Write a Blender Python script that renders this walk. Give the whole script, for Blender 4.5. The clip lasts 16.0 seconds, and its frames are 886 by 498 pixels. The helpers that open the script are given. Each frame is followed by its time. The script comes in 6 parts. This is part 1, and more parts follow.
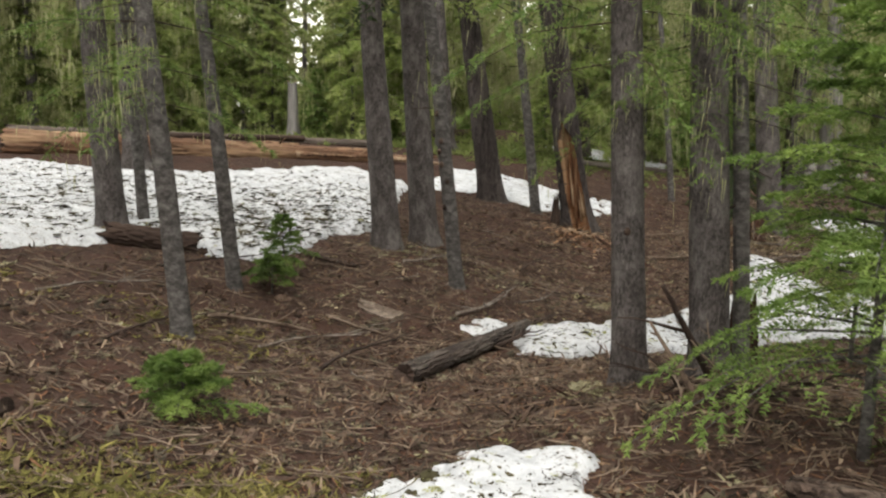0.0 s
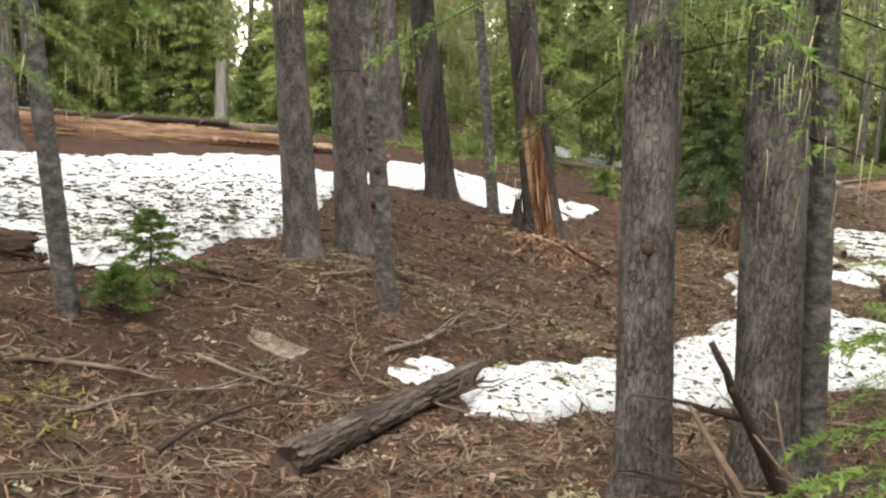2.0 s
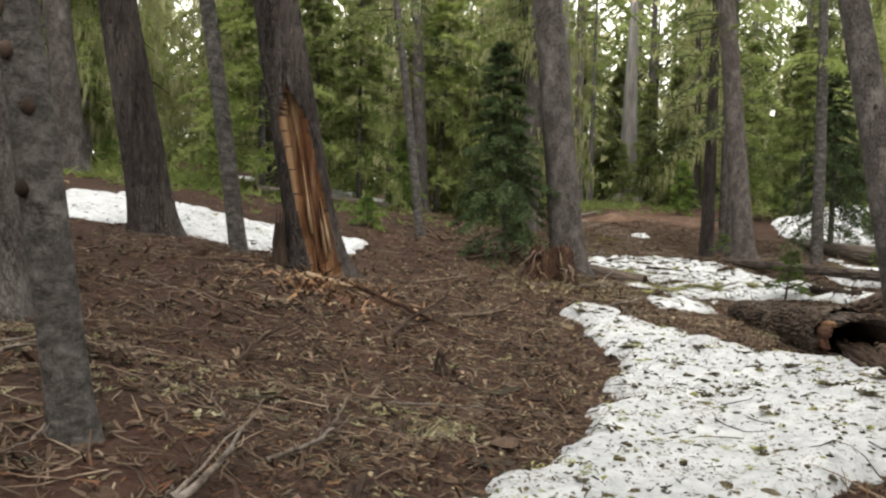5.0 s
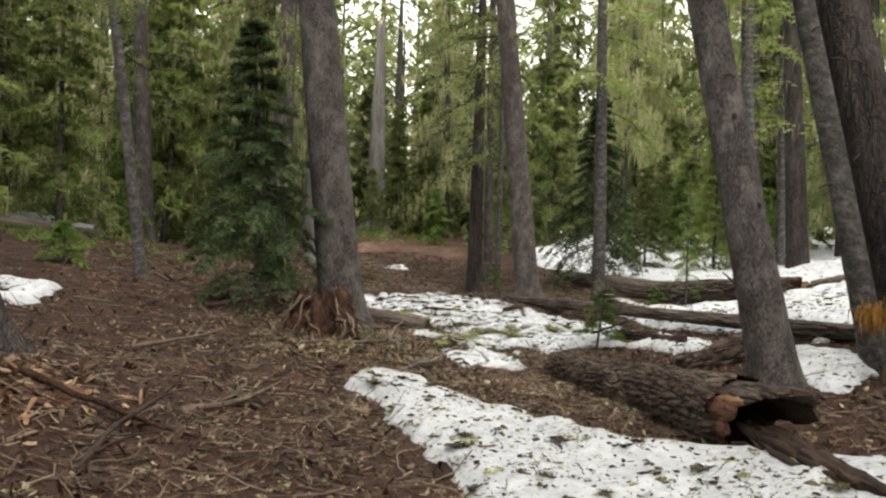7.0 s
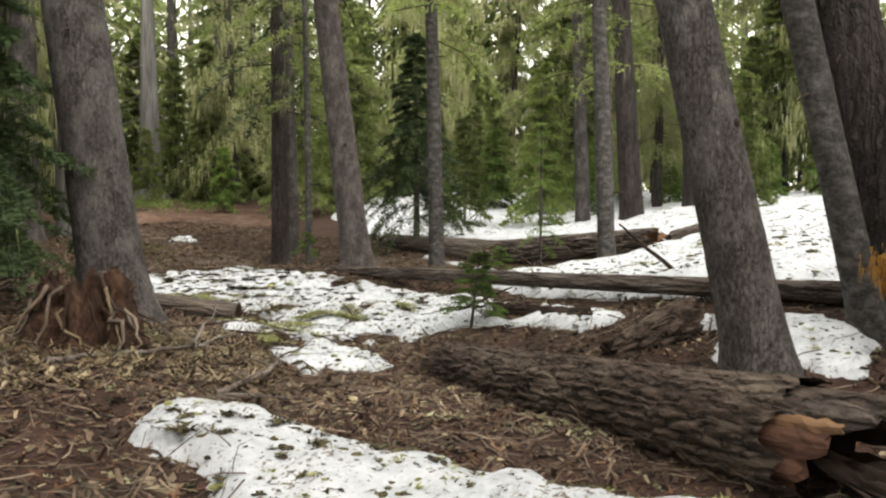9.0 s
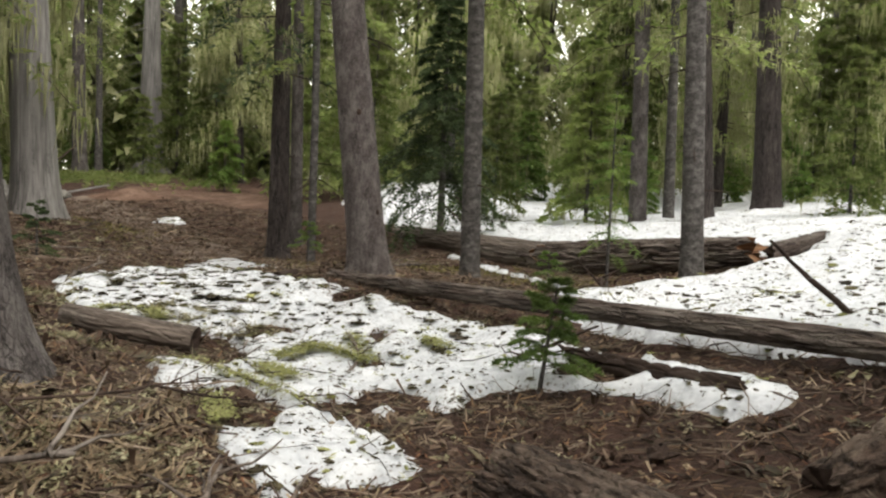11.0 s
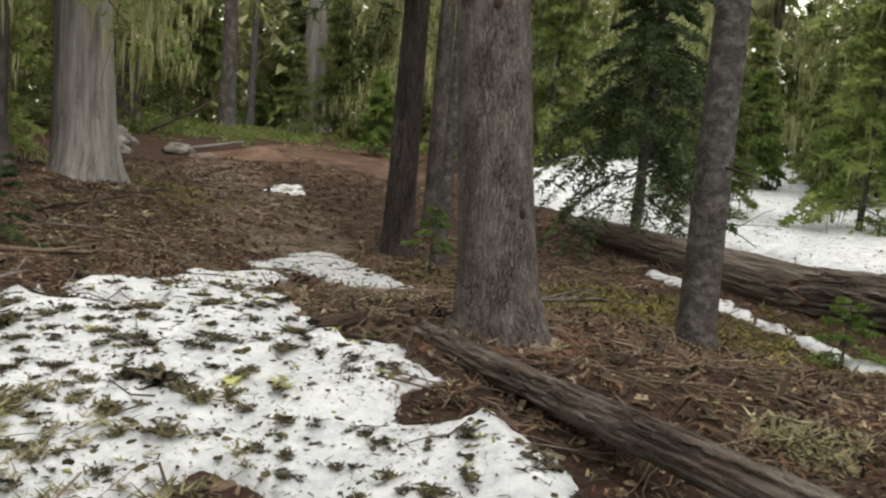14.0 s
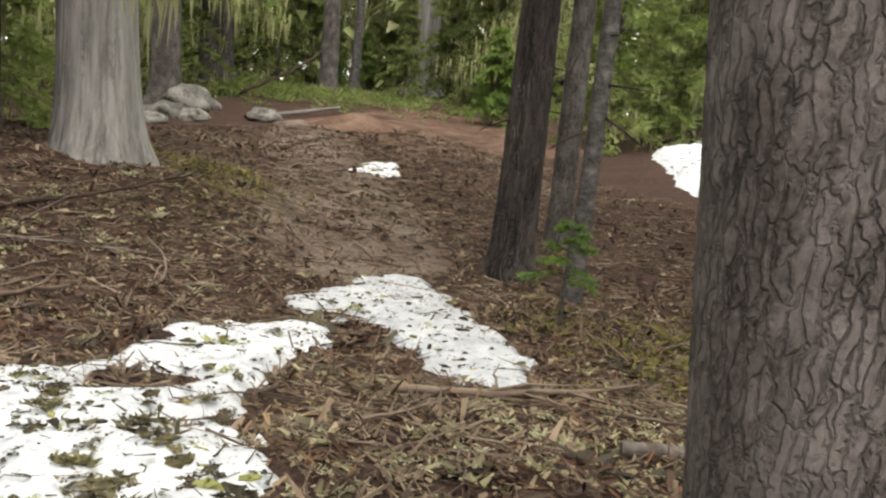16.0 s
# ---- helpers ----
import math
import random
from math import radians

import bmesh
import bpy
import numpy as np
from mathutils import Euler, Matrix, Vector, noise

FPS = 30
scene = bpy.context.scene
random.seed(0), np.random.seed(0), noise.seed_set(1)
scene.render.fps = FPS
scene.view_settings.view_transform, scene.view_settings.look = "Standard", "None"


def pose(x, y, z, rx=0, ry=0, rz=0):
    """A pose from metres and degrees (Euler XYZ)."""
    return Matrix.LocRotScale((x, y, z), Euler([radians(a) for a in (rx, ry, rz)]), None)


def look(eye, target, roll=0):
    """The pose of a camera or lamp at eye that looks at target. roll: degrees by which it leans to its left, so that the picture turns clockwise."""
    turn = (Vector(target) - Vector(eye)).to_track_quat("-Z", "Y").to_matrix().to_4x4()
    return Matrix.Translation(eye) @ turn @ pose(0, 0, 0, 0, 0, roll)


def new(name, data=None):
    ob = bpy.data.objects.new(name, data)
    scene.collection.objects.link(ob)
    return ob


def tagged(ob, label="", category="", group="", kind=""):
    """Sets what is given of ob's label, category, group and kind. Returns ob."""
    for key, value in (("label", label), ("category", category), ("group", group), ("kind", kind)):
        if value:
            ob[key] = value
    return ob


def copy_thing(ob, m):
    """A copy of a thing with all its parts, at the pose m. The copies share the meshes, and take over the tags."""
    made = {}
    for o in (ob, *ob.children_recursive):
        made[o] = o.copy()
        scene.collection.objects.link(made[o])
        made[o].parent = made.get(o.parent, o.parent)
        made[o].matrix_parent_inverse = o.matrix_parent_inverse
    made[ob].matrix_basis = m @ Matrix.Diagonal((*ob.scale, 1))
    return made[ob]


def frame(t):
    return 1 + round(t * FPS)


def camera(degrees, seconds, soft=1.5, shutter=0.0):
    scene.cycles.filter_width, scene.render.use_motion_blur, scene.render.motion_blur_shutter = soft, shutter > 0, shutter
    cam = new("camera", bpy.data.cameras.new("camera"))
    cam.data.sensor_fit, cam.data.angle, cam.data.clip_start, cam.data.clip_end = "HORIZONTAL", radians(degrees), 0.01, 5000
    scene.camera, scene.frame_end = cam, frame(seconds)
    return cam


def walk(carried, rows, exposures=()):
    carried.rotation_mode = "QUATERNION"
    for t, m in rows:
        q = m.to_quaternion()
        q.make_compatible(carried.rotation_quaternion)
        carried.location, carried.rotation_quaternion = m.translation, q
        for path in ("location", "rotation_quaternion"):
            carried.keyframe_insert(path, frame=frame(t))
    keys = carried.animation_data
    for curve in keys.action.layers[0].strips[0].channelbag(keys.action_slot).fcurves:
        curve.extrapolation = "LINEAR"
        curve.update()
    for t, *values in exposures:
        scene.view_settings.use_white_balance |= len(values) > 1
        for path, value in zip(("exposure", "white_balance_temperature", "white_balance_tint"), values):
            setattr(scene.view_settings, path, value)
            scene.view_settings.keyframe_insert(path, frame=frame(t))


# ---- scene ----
cam = camera(56.2, 16.0, 2.3)
METRES, EYE, TILT, LEAN, TURN = 25.4, 1.5, 0.0, 0.0, 0.0
ROWS = [
    (0.0, 0.0, 0.0, 0.0, 0.23, -9.03, -1.48),
    (0.5, 0.0078, 0.0256, -0.0033, -3.63, -5.86, -2.75),
    (1.0, 0.0108, 0.0563, -0.0063, -3.63, -5.9, -5.01),
    (1.5, 0.0157, 0.085, -0.0089, -5.29, -7.02, -5.43),
    (2.0, 0.0118, 0.1143, -0.0129, -2.59, -8.87, -3.03),
    (2.5, 0.013, 0.1393, -0.0174, -1.86, -10.01, -3.24),
    (3.0, 0.0069, 0.1704, -0.0269, -0.51, -8.34, -2.76),
    (3.5, 0.001, 0.1981, -0.0361, -6.37, -7.17, -1.83),
    (4.0, -0.0021, 0.2317, -0.0418, -11.39, -5.15, -2.91),
    (4.5, 0.0035, 0.26, -0.0469, -19.87, -5.29, -1.48),
    (5.0, 0.011, 0.2955, -0.0484, -23.09, -3.83, -1.47),
    (7.5, 0.0765, 0.4319, -0.0504, -44.88, -1.98, -1.84),
    (8.0, 0.093, 0.4546, -0.0521, -47.12, -2.94, -1.43),
    (8.5, 0.1068, 0.4822, -0.0557, -50.01, -3.25, 0.06),
    (9.0, 0.126, 0.5063, -0.0568, -55.89, -3.4, -0.0),
    (9.5, 0.1422, 0.5307, -0.056, -57.04, -1.78, 0.03),
    (12.0, 0.28, 0.6139, -0.056, -51.5, -7.58, -4.17),
    (12.5, 0.3073, 0.6326, -0.057, -48.23, -8.95, -4.47),
    (13.0, 0.3294, 0.6585, -0.0568, -42.34, -7.47, -4.34),
    (13.5, 0.3524, 0.6795, -0.0565, -42.65, -8.31, -5.13),
    (14.0, 0.3755, 0.7038, -0.0556, -42.18, -7.15, -5.39),
    (14.5, 0.3984, 0.7249, -0.0553, -42.64, -7.52, -5.61),
    (15.0, 0.4218, 0.7526, -0.0562, -39.71, -8.99, -5.7),
    (15.5, 0.4407, 0.7783, -0.0535, -37.34, -10.51, -6.29),
    (16.0, 0.4567, 0.804, -0.0527, -33.96, -10.4, -6.0),
]
walk(cam, [(t, pose(0, 0, EYE, TILT, LEAN, TURN) @ pose(METRES * x, METRES * y, METRES * z, 90 + pitch, roll, yaw)) for t, x, y, z, yaw, pitch, roll in ROWS],
     [(0.0, 0.27), (0.5, 0.76), (1.5, 0.88), (2.0, 0.99), (2.5, 0.92), (4.0, 0.68), (5.0, 0.41), (7.5, 0.27), (9.5, 0.41), (12.5, 0.18), (14.5, 0.17), (15.5, 0.25), (16.0, 0.72)])

# ---------------------------------------------------------------- light
world = bpy.data.worlds.new("overcast_sky")
scene.world = world
world.use_nodes = True
wn, wl = world.node_tree.nodes, world.node_tree.links
wn.clear()
sky = wn.new("ShaderNodeTexSky")
sky.sky_type = "NISHITA"
sky.sun_disc = False
sky.sun_elevation = radians(52)
sky.sun_rotation = radians(200)
sky.air_density, sky.dust_density, sky.ozone_density = 1.0, 4.0, 1.0
blue = wn.new("ShaderNodeBackground")
blue.inputs["Strength"].default_value = 0.05
cloud = wn.new("ShaderNodeBackground")
cloud.inputs["Color"].default_value = (1.0, 0.955, 0.86, 1)
cloud.inputs["Strength"].default_value = 1.85
both = wn.new("ShaderNodeAddShader")
wout = wn.new("ShaderNodeOutputWorld")
wl.new(sky.outputs[0], blue.inputs["Color"])
wl.new(blue.outputs[0], both.inputs[0])
wl.new(cloud.outputs[0], both.inputs[1])
wl.new(both.outputs[0], wout.inputs["Surface"])

sun_data = bpy.data.lights.new("sun", "SUN")
sun_data.energy, sun_data.angle, sun_data.color = 1.4, radians(35), (1.0, 0.95, 0.88)
sun = new("sun", sun_data)
sun.matrix_world = look((0, 0, 40), (9, 25, 0))


# ---------------------------------------------------------------- materials
def material(name, dark, mid, light, coarse=1.2, fine=14.0, rough=0.9, bump=0.3, stretch=(1, 1, 1), spread=0.12,
             cracks=0.0, crack_scale=9.0, crack_stretch=(1, 1, 0.25), crack_width=0.16, through_light=0.0, bump_size=0.01, island=False):
    """A worn natural surface: three tones mixed by coarse stains and fine grain, with relief and optional bark cracks."""
    m = bpy.data.materials.new(name)
    m.use_nodes = True
    n, l = m.node_tree.nodes, m.node_tree.links
    n.clear()
    out, bsdf = n.new("ShaderNodeOutputMaterial"), n.new("ShaderNodeBsdfPrincipled")
    co, mp = n.new("ShaderNodeTexCoord"), n.new("ShaderNodeMapping")
    mp.inputs["Scale"].default_value = stretch
    l.new(co.outputs["Object"], mp.inputs["Vector"])
    a, b = n.new("ShaderNodeTexNoise"), n.new("ShaderNodeTexNoise")
    for tex, scale, detail in ((a, coarse, 5.0), (b, fine, 8.0)):
        tex.inputs["Scale"].default_value, tex.inputs["Detail"].default_value = scale, detail
        tex.inputs["Roughness"].default_value = 0.65
        l.new(mp.outputs[0], tex.inputs["Vector"])
    ramp = n.new("ShaderNodeValToRGB")
    ramp.color_ramp.elements[0].position, ramp.color_ramp.elements[1].position = 0.32, 0.7
    ramp.color_ramp.elements[0].color, ramp.color_ramp.elements[1].color = (*dark, 1), (*mid, 1)
    l.new(b.outputs["Fac"], ramp.inputs[0])
    stain = n.new("ShaderNodeValToRGB")
    stain.color_ramp.elements[0].position, stain.color_ramp.elements[1].position = 0.45, 0.72
    stain.color_ramp.elements[0].color, stain.color_ramp.elements[1].color = (0, 0, 0, 1), (1, 1, 1, 1)
    l.new(a.outputs["Fac"], stain.inputs[0])
    mix = n.new("ShaderNodeMix")
    mix.data_type = "RGBA"
    l.new(stain.outputs[0], mix.inputs["Factor"])
    l.new(ramp.outputs[0], mix.inputs["A"])
    mix.inputs["B"].default_value = (*light, 1)
    hue = n.new("ShaderNodeHueSaturation")
    if island:
        info = n.new("ShaderNodeNewGeometry")
        rnd = info.outputs["Random Per Island"]
    else:
        info = n.new("ShaderNodeObjectInfo")
        rnd = info.outputs["Random"]
    rng = n.new("ShaderNodeMapRange")
    rng.inputs["To Min"].default_value, rng.inputs["To Max"].default_value = 1 - spread * 2, 1 + spread * 2
    l.new(rnd, rng.inputs["Value"])
    l.new(rng.outputs[0], hue.inputs["Value"])
    l.new(mix.outputs["Result"], hue.inputs["Color"])
    colour, height = hue.outputs[0], b.outputs["Fac"]
    if cracks:
        mc = n.new("ShaderNodeMapping")
        mc.inputs["Scale"].default_value = crack_stretch
        warp = n.new("ShaderNodeTexNoise")
        warp.inputs["Scale"].default_value, warp.inputs["Detail"].default_value = 17.0, 6.0
        l.new(co.outputs["Object"], warp.inputs["Vector"])
        add = n.new("ShaderNodeVectorMath")
        add.operation = "MULTIPLY_ADD"
        add.inputs[1].default_value = (0.045, 0.045, 0.2)
        l.new(warp.outputs["Color"], add.inputs[0])
        l.new(co.outputs["Object"], add.inputs[2])
        l.new(add.outputs[0], mc.inputs["Vector"])
        v = n.new("ShaderNodeTexVoronoi")
        v.feature = "DISTANCE_TO_EDGE"
        v.inputs["Scale"].default_value = crack_scale
        l.new(mc.outputs[0], v.inputs["Vector"])
        edge = n.new("ShaderNodeMapRange")
        edge.inputs["From Min"].default_value, edge.inputs["From Max"].default_value = 0.02, crack_width * 1.6
        edge.inputs["To Min"].default_value = 1 - cracks
        l.new(v.outputs["Distance"], edge.inputs["Value"])
        patch = n.new("ShaderNodeMapRange")
        patch.inputs["From Min"].default_value, patch.inputs["From Max"].default_value = 0.44, 0.66
        some = n.new("ShaderNodeTexNoise")
        some.inputs["Scale"].default_value, some.inputs["Detail"].default_value = 11.0, 4.0
        l.new(mc.outputs[0], some.inputs["Vector"])
        l.new(some.outputs["Fac"], patch.inputs["Value"])
        flake = n.new("ShaderNodeTexVoronoi")
        flake.inputs["Scale"].default_value = crack_scale
        l.new(mc.outputs[0], flake.inputs["Vector"])
        tone = n.new("ShaderNodeMapRange")
        tone.inputs["To Min"].default_value, tone.inputs["To Max"].default_value = 0.86, 1.13
        l.new(flake.outputs["Color"], tone.inputs["Value"])
        flaked = n.new("ShaderNodeMix")
        flaked.data_type, flaked.blend_type = "RGBA", "MULTIPLY"
        flaked.inputs["Factor"].default_value = 1.0
        l.new(colour, flaked.inputs["A"])
        l.new(tone.outputs[0], flaked.inputs["B"])
        colour = flaked.outputs["Result"]
        dim = n.new("ShaderNodeMix")
        dim.data_type, dim.blend_type = "RGBA", "MULTIPLY"
        l.new(patch.outputs[0], dim.inputs["Factor"])
        l.new(colour, dim.inputs["A"])
        l.new(edge.outputs[0], dim.inputs["B"])
        colour = dim.outputs["Result"]
        mul = n.new("ShaderNodeMath")
        mul.operation = "MULTIPLY_ADD"
        mul.inputs[1].default_value = 1.6
        l.new(edge.outputs[0], mul.inputs[0])
        l.new(b.outputs["Fac"], mul.inputs[2])
        height = mul.outputs[0]
    bp = n.new("ShaderNodeBump")
    bp.inputs["Strength"].default_value, bp.inputs["Distance"].default_value = bump, bump_size
    l.new(height, bp.inputs["Height"])
    l.new(colour, bsdf.inputs["Base Color"])
    l.new(bp.outputs[0], bsdf.inputs["Normal"])
    bsdf.inputs["Roughness"].default_value = rough
    bsdf.inputs["Specular IOR Level"].default_value = 0.25
    if through_light:
        tr, ms = n.new("ShaderNodeBsdfTranslucent"), n.new("ShaderNodeMixShader")
        ms.inputs["Fac"].default_value = through_light
        l.new(colour, tr.inputs["Color"])
        l.new(bsdf.outputs[0], ms.inputs[1])
        l.new(tr.outputs[0], ms.inputs[2])
        l.new(ms.outputs[0], out.inputs["Surface"])
    else:
        l.new(bsdf.outputs[0], out.inputs["Surface"])
    return m


SOIL = material("forest_soil", (0.014, 0.008, 0.006), (0.088, 0.051, 0.037), (0.066, 0.033, 0.024), 1.3, 26, 0.95, 1.0, bump_size=0.05)
PATH_SOIL = material("trodden_soil", (0.059, 0.042, 0.032), (0.160, 0.122, 0.097), (0.202, 0.160, 0.130), 0.9, 18, 0.95, 0.6, bump_size=0.02)
RED_LITTER = material("red_needle_carpet", (0.030, 0.015, 0.010), (0.138, 0.066, 0.042), (0.170, 0.088, 0.056), 1.5, 24, 0.95, 0.8, bump_size=0.03)
RED_CARPET = material("tawny_needle_carpet", (0.052, 0.027, 0.017), (0.160, 0.095, 0.066), (0.205, 0.135, 0.098), 1.5, 24, 0.95, 0.8, bump_size=0.03)
SNOW = material("old_snow", (0.40, 0.42, 0.45), (0.605, 0.625, 0.655), (0.655, 0.672, 0.695), 3.5, 11, 0.6, 0.9, bump_size=0.03)
sn = SNOW.node_tree.nodes
sl = SNOW.node_tree.links
speck = sn.new("ShaderNodeTexNoise")
speck.inputs["Scale"].default_value, speck.inputs["Detail"].default_value = 34, 4
grime = sn.new("ShaderNodeTexNoise")
grime.inputs["Scale"].default_value, grime.inputs["Detail"].default_value = 1.7, 6
tc = sn.new("ShaderNodeTexCoord")
total = sn.new("ShaderNodeMath")
total.operation = "MULTIPLY_ADD"
total.inputs[1].default_value = 0.55
cut = sn.new("ShaderNodeMapRange")
cut.inputs["From Min"].default_value, cut.inputs["From Max"].default_value = 0.89, 1.0
dirt = sn.new("ShaderNodeMix")
dirt.data_type = "RGBA"
dirt.inputs["B"].default_value = (0.16, 0.13, 0.10, 1)
base = next(n for n in sn if n.type == "BSDF_PRINCIPLED").inputs["Base Color"]
sl.new(tc.outputs["Object"], speck.inputs["Vector"])
sl.new(tc.outputs["Object"], grime.inputs["Vector"])
sl.new(grime.outputs["Fac"], total.inputs[0])
sl.new(speck.outputs["Fac"], total.inputs[2])
sl.new(total.outputs[0], cut.inputs["Value"])
sl.new(cut.outputs[0], dirt.inputs["Factor"])
sl.new(base.links[0].from_socket, dirt.inputs["A"])
sl.new(dirt.outputs["Result"], base)
BARK_GREY = material("grey_bark", (0.034, 0.029, 0.028), (0.132, 0.115, 0.111), (0.200, 0.182, 0.175), 5.0, 40, 0.92, 1.0,
                     (1, 1, 0.6), cracks=0.55, crack_scale=32, crack_stretch=(1, 1, 0.38), crack_width=0.07, bump_size=0.012, spread=0.06)
BARK_PLATE = material("pale_plated_bark", (0.045, 0.037, 0.036), (0.190, 0.160, 0.154), (0.262, 0.232, 0.222), 7.0, 60, 0.92, 1.0,
                      (1, 1, 0.7), cracks=0.5, crack_scale=40, crack_stretch=(1, 1, 0.24), crack_width=0.09, bump_size=0.014, spread=0.06)
BARK_RED = material("furrowed_red_bark", (0.024, 0.020, 0.019), (0.082, 0.067, 0.063), (0.118, 0.100, 0.095), 2.0, 26, 0.95, 1.0,
                    (1, 1, 0.3), cracks=0.75, crack_scale=24, crack_stretch=(1, 1, 0.16), bump_size=0.018, spread=0.06)
BARK_SMOOTH = material("blotched_smooth_bark", (0.036, 0.033, 0.032), (0.110, 0.100, 0.096), (0.205, 0.193, 0.185), 9.0, 26, 0.85, 0.8,
                       (1, 1, 1.6), cracks=0.4, crack_scale=34, crack_stretch=(1, 1, 1.3), spread=0.06)
SILVER = material("silver_dead_wood", (0.101, 0.095, 0.090), (0.260, 0.248, 0.239), (0.336, 0.323, 0.311), 2.2, 16, 0.8, 0.5, (1, 1, 0.07),
                  cracks=0.45, crack_scale=14, crack_stretch=(1, 1, 0.05))
ROTTEN = material("rotten_orange_wood", (0.042, 0.020, 0.012), (0.202, 0.101, 0.049), (0.302, 0.189, 0.109), 4.0, 14, 0.85, 0.9, (1, 1, 0.1), bump_size=0.02)
SCAR = material("scarred_heartwood", (0.042, 0.018, 0.010), (0.215, 0.095, 0.038), (0.420, 0.290, 0.175), 6.0, 15, 0.85, 0.9, (1, 1, 0.035), bump_size=0.02)
STUMP = material("rotten_stump_wood", (0.012, 0.007, 0.005), (0.075, 0.036, 0.023), (0.115, 0.068, 0.043), 9.0, 34, 0.95, 1.0, (1, 1, 0.45), bump_size=0.06)
RED_LOG = material("decayed_red_log", (0.059, 0.035, 0.025), (0.225, 0.125, 0.075), (0.40, 0.27, 0.165), 2.5, 12, 0.9, 0.9, (1, 1, 0.15), bump_size=0.03)
PALE_WOOD = material("pale_split_wood", (0.210, 0.130, 0.071), (0.420, 0.302, 0.202), (0.462, 0.353, 0.252), 4.0, 16, 0.8, 0.6, (1, 1, 0.08))
LOG_WOOD = material("weathered_log_wood", (0.063, 0.049, 0.040), (0.202, 0.164, 0.139), (0.302, 0.269, 0.244), 2.5, 16, 0.85, 0.8, (1, 1, 0.09),
                    cracks=0.55, crack_scale=16, crack_stretch=(1, 1, 0.07))
SPLIT_RED = material("split_red_wood", (0.045, 0.020, 0.014), (0.165, 0.078, 0.052), (0.25, 0.135, 0.09), 4.0, 22, 0.8, 0.9, (1, 1, 0.06), bump_size=0.02)
LOG_BROWN = material("brown_log_surface", (0.042, 0.030, 0.024), (0.160, 0.122, 0.094), (0.244, 0.202, 0.164), 3.5, 18, 0.9, 0.9, (1, 1, 0.3), cracks=0.3, crack_scale=18, crack_stretch=(1, 1, 0.2))
LOG_PEELED = material("half_peeled_log", (0.030, 0.022, 0.019), (0.125, 0.096, 0.082), (0.235, 0.205, 0.180), 7.0, 22, 0.9, 1.0, (1, 1, 0.18),
                      cracks=0.75, crack_scale=15, crack_stretch=(1, 1, 0.14), bump_size=0.02)
LOG_BARK = material("thick_log_bark", (0.030, 0.021, 0.017), (0.150, 0.106, 0.084), (0.225, 0.178, 0.140), 3.5, 24, 0.95, 1.0, (1, 1, 0.4),
                    cracks=0.8, crack_scale=13, crack_stretch=(1, 1, 0.35), bump_size=0.03)
ROCK = material("lichened_grey_rock", (0.06, 0.057, 0.052), (0.20, 0.19, 0.175), (0.29, 0.28, 0.25), 3.0, 14, 0.9, 1.0, bump_size=0.05)
DARK_WOOD = material("damp_dark_wood", (0.018, 0.012, 0.01), (0.055, 0.036, 0.028), (0.08, 0.055, 0.042), 3.0, 20, 0.9, 0.8, (1, 1, 0.2))
TWIG = material("dry_twigs", (0.059, 0.040, 0.030), (0.160, 0.118, 0.088), (0.227, 0.181, 0.139), 2.0, 10, 0.9, 0.2, spread=0.3, island=True)
NEEDLE_LITTER = material("fallen_needles", (0.040, 0.018, 0.010), (0.134, 0.066, 0.036), (0.197, 0.134, 0.076), 1.0, 6, 0.9, 0.1, spread=0.3, island=True)
CHIP = material("bark_chips", (0.038, 0.024, 0.018), (0.113, 0.074, 0.052), (0.244, 0.189, 0.134), 1.4, 6, 0.9, 0.4, spread=0.3, island=True)
PALE_CHIP = material("rotten_wood_chips", (0.101, 0.050, 0.025), (0.286, 0.168, 0.092), (0.378, 0.277, 0.185), 3.0, 9, 0.9, 0.3, spread=0.3, island=True)
CLUMP = material("olive_clumps", (0.03, 0.024, 0.014), (0.10, 0.085, 0.048), (0.17, 0.155, 0.07), 2.0, 30, 0.95, 1.0, spread=0.3, island=True, bump_size=0.02)
LICHEN = material("pale_lichen", (0.126, 0.112, 0.056), (0.295, 0.275, 0.165), (0.37, 0.35, 0.24), 2.0, 9, 0.9, 0.2, spread=0.2, through_light=0.15, island=True)
LICHEN_GREEN = material("yellow_green_lichen", (0.15, 0.155, 0.05), (0.33, 0.34, 0.135), (0.42, 0.42, 0.20), 2.0, 9, 0.9, 0.2, spread=0.2, through_light=0.2, island=True)
LICHEN_HANG = material("hanging_lichen", (0.20, 0.21, 0.09), (0.40, 0.405, 0.21), (0.48, 0.48, 0.30), 1.0, 5, 0.9, 0.1, spread=0.15, through_light=0.3)
DRY_LITTER = material("dry_tan_litter", (0.07, 0.048, 0.030), (0.22, 0.165, 0.105), (0.32, 0.26, 0.165), 1.6, 9, 0.9, 0.3, spread=0.25, island=True)
PALE_FLAKE = material("pale_bark_flakes", (0.13, 0.095, 0.06), (0.27, 0.21, 0.145), (0.37, 0.32, 0.21), 1.6, 9, 0.9, 0.3, spread=0.3, island=True)
CLOD = material("crumbled_forest_soil", (0.018, 0.011, 0.008), (0.08, 0.05, 0.037), (0.14, 0.10, 0.075), 2.0, 60, 0.95, 0.8, spread=0.25, island=True)
DEBRIS = material("dark_wet_debris", (0.02, 0.017, 0.013), (0.075, 0.062, 0.043), (0.12, 0.105, 0.06), 2.0, 9, 0.9, 0.2, spread=0.3, island=True)
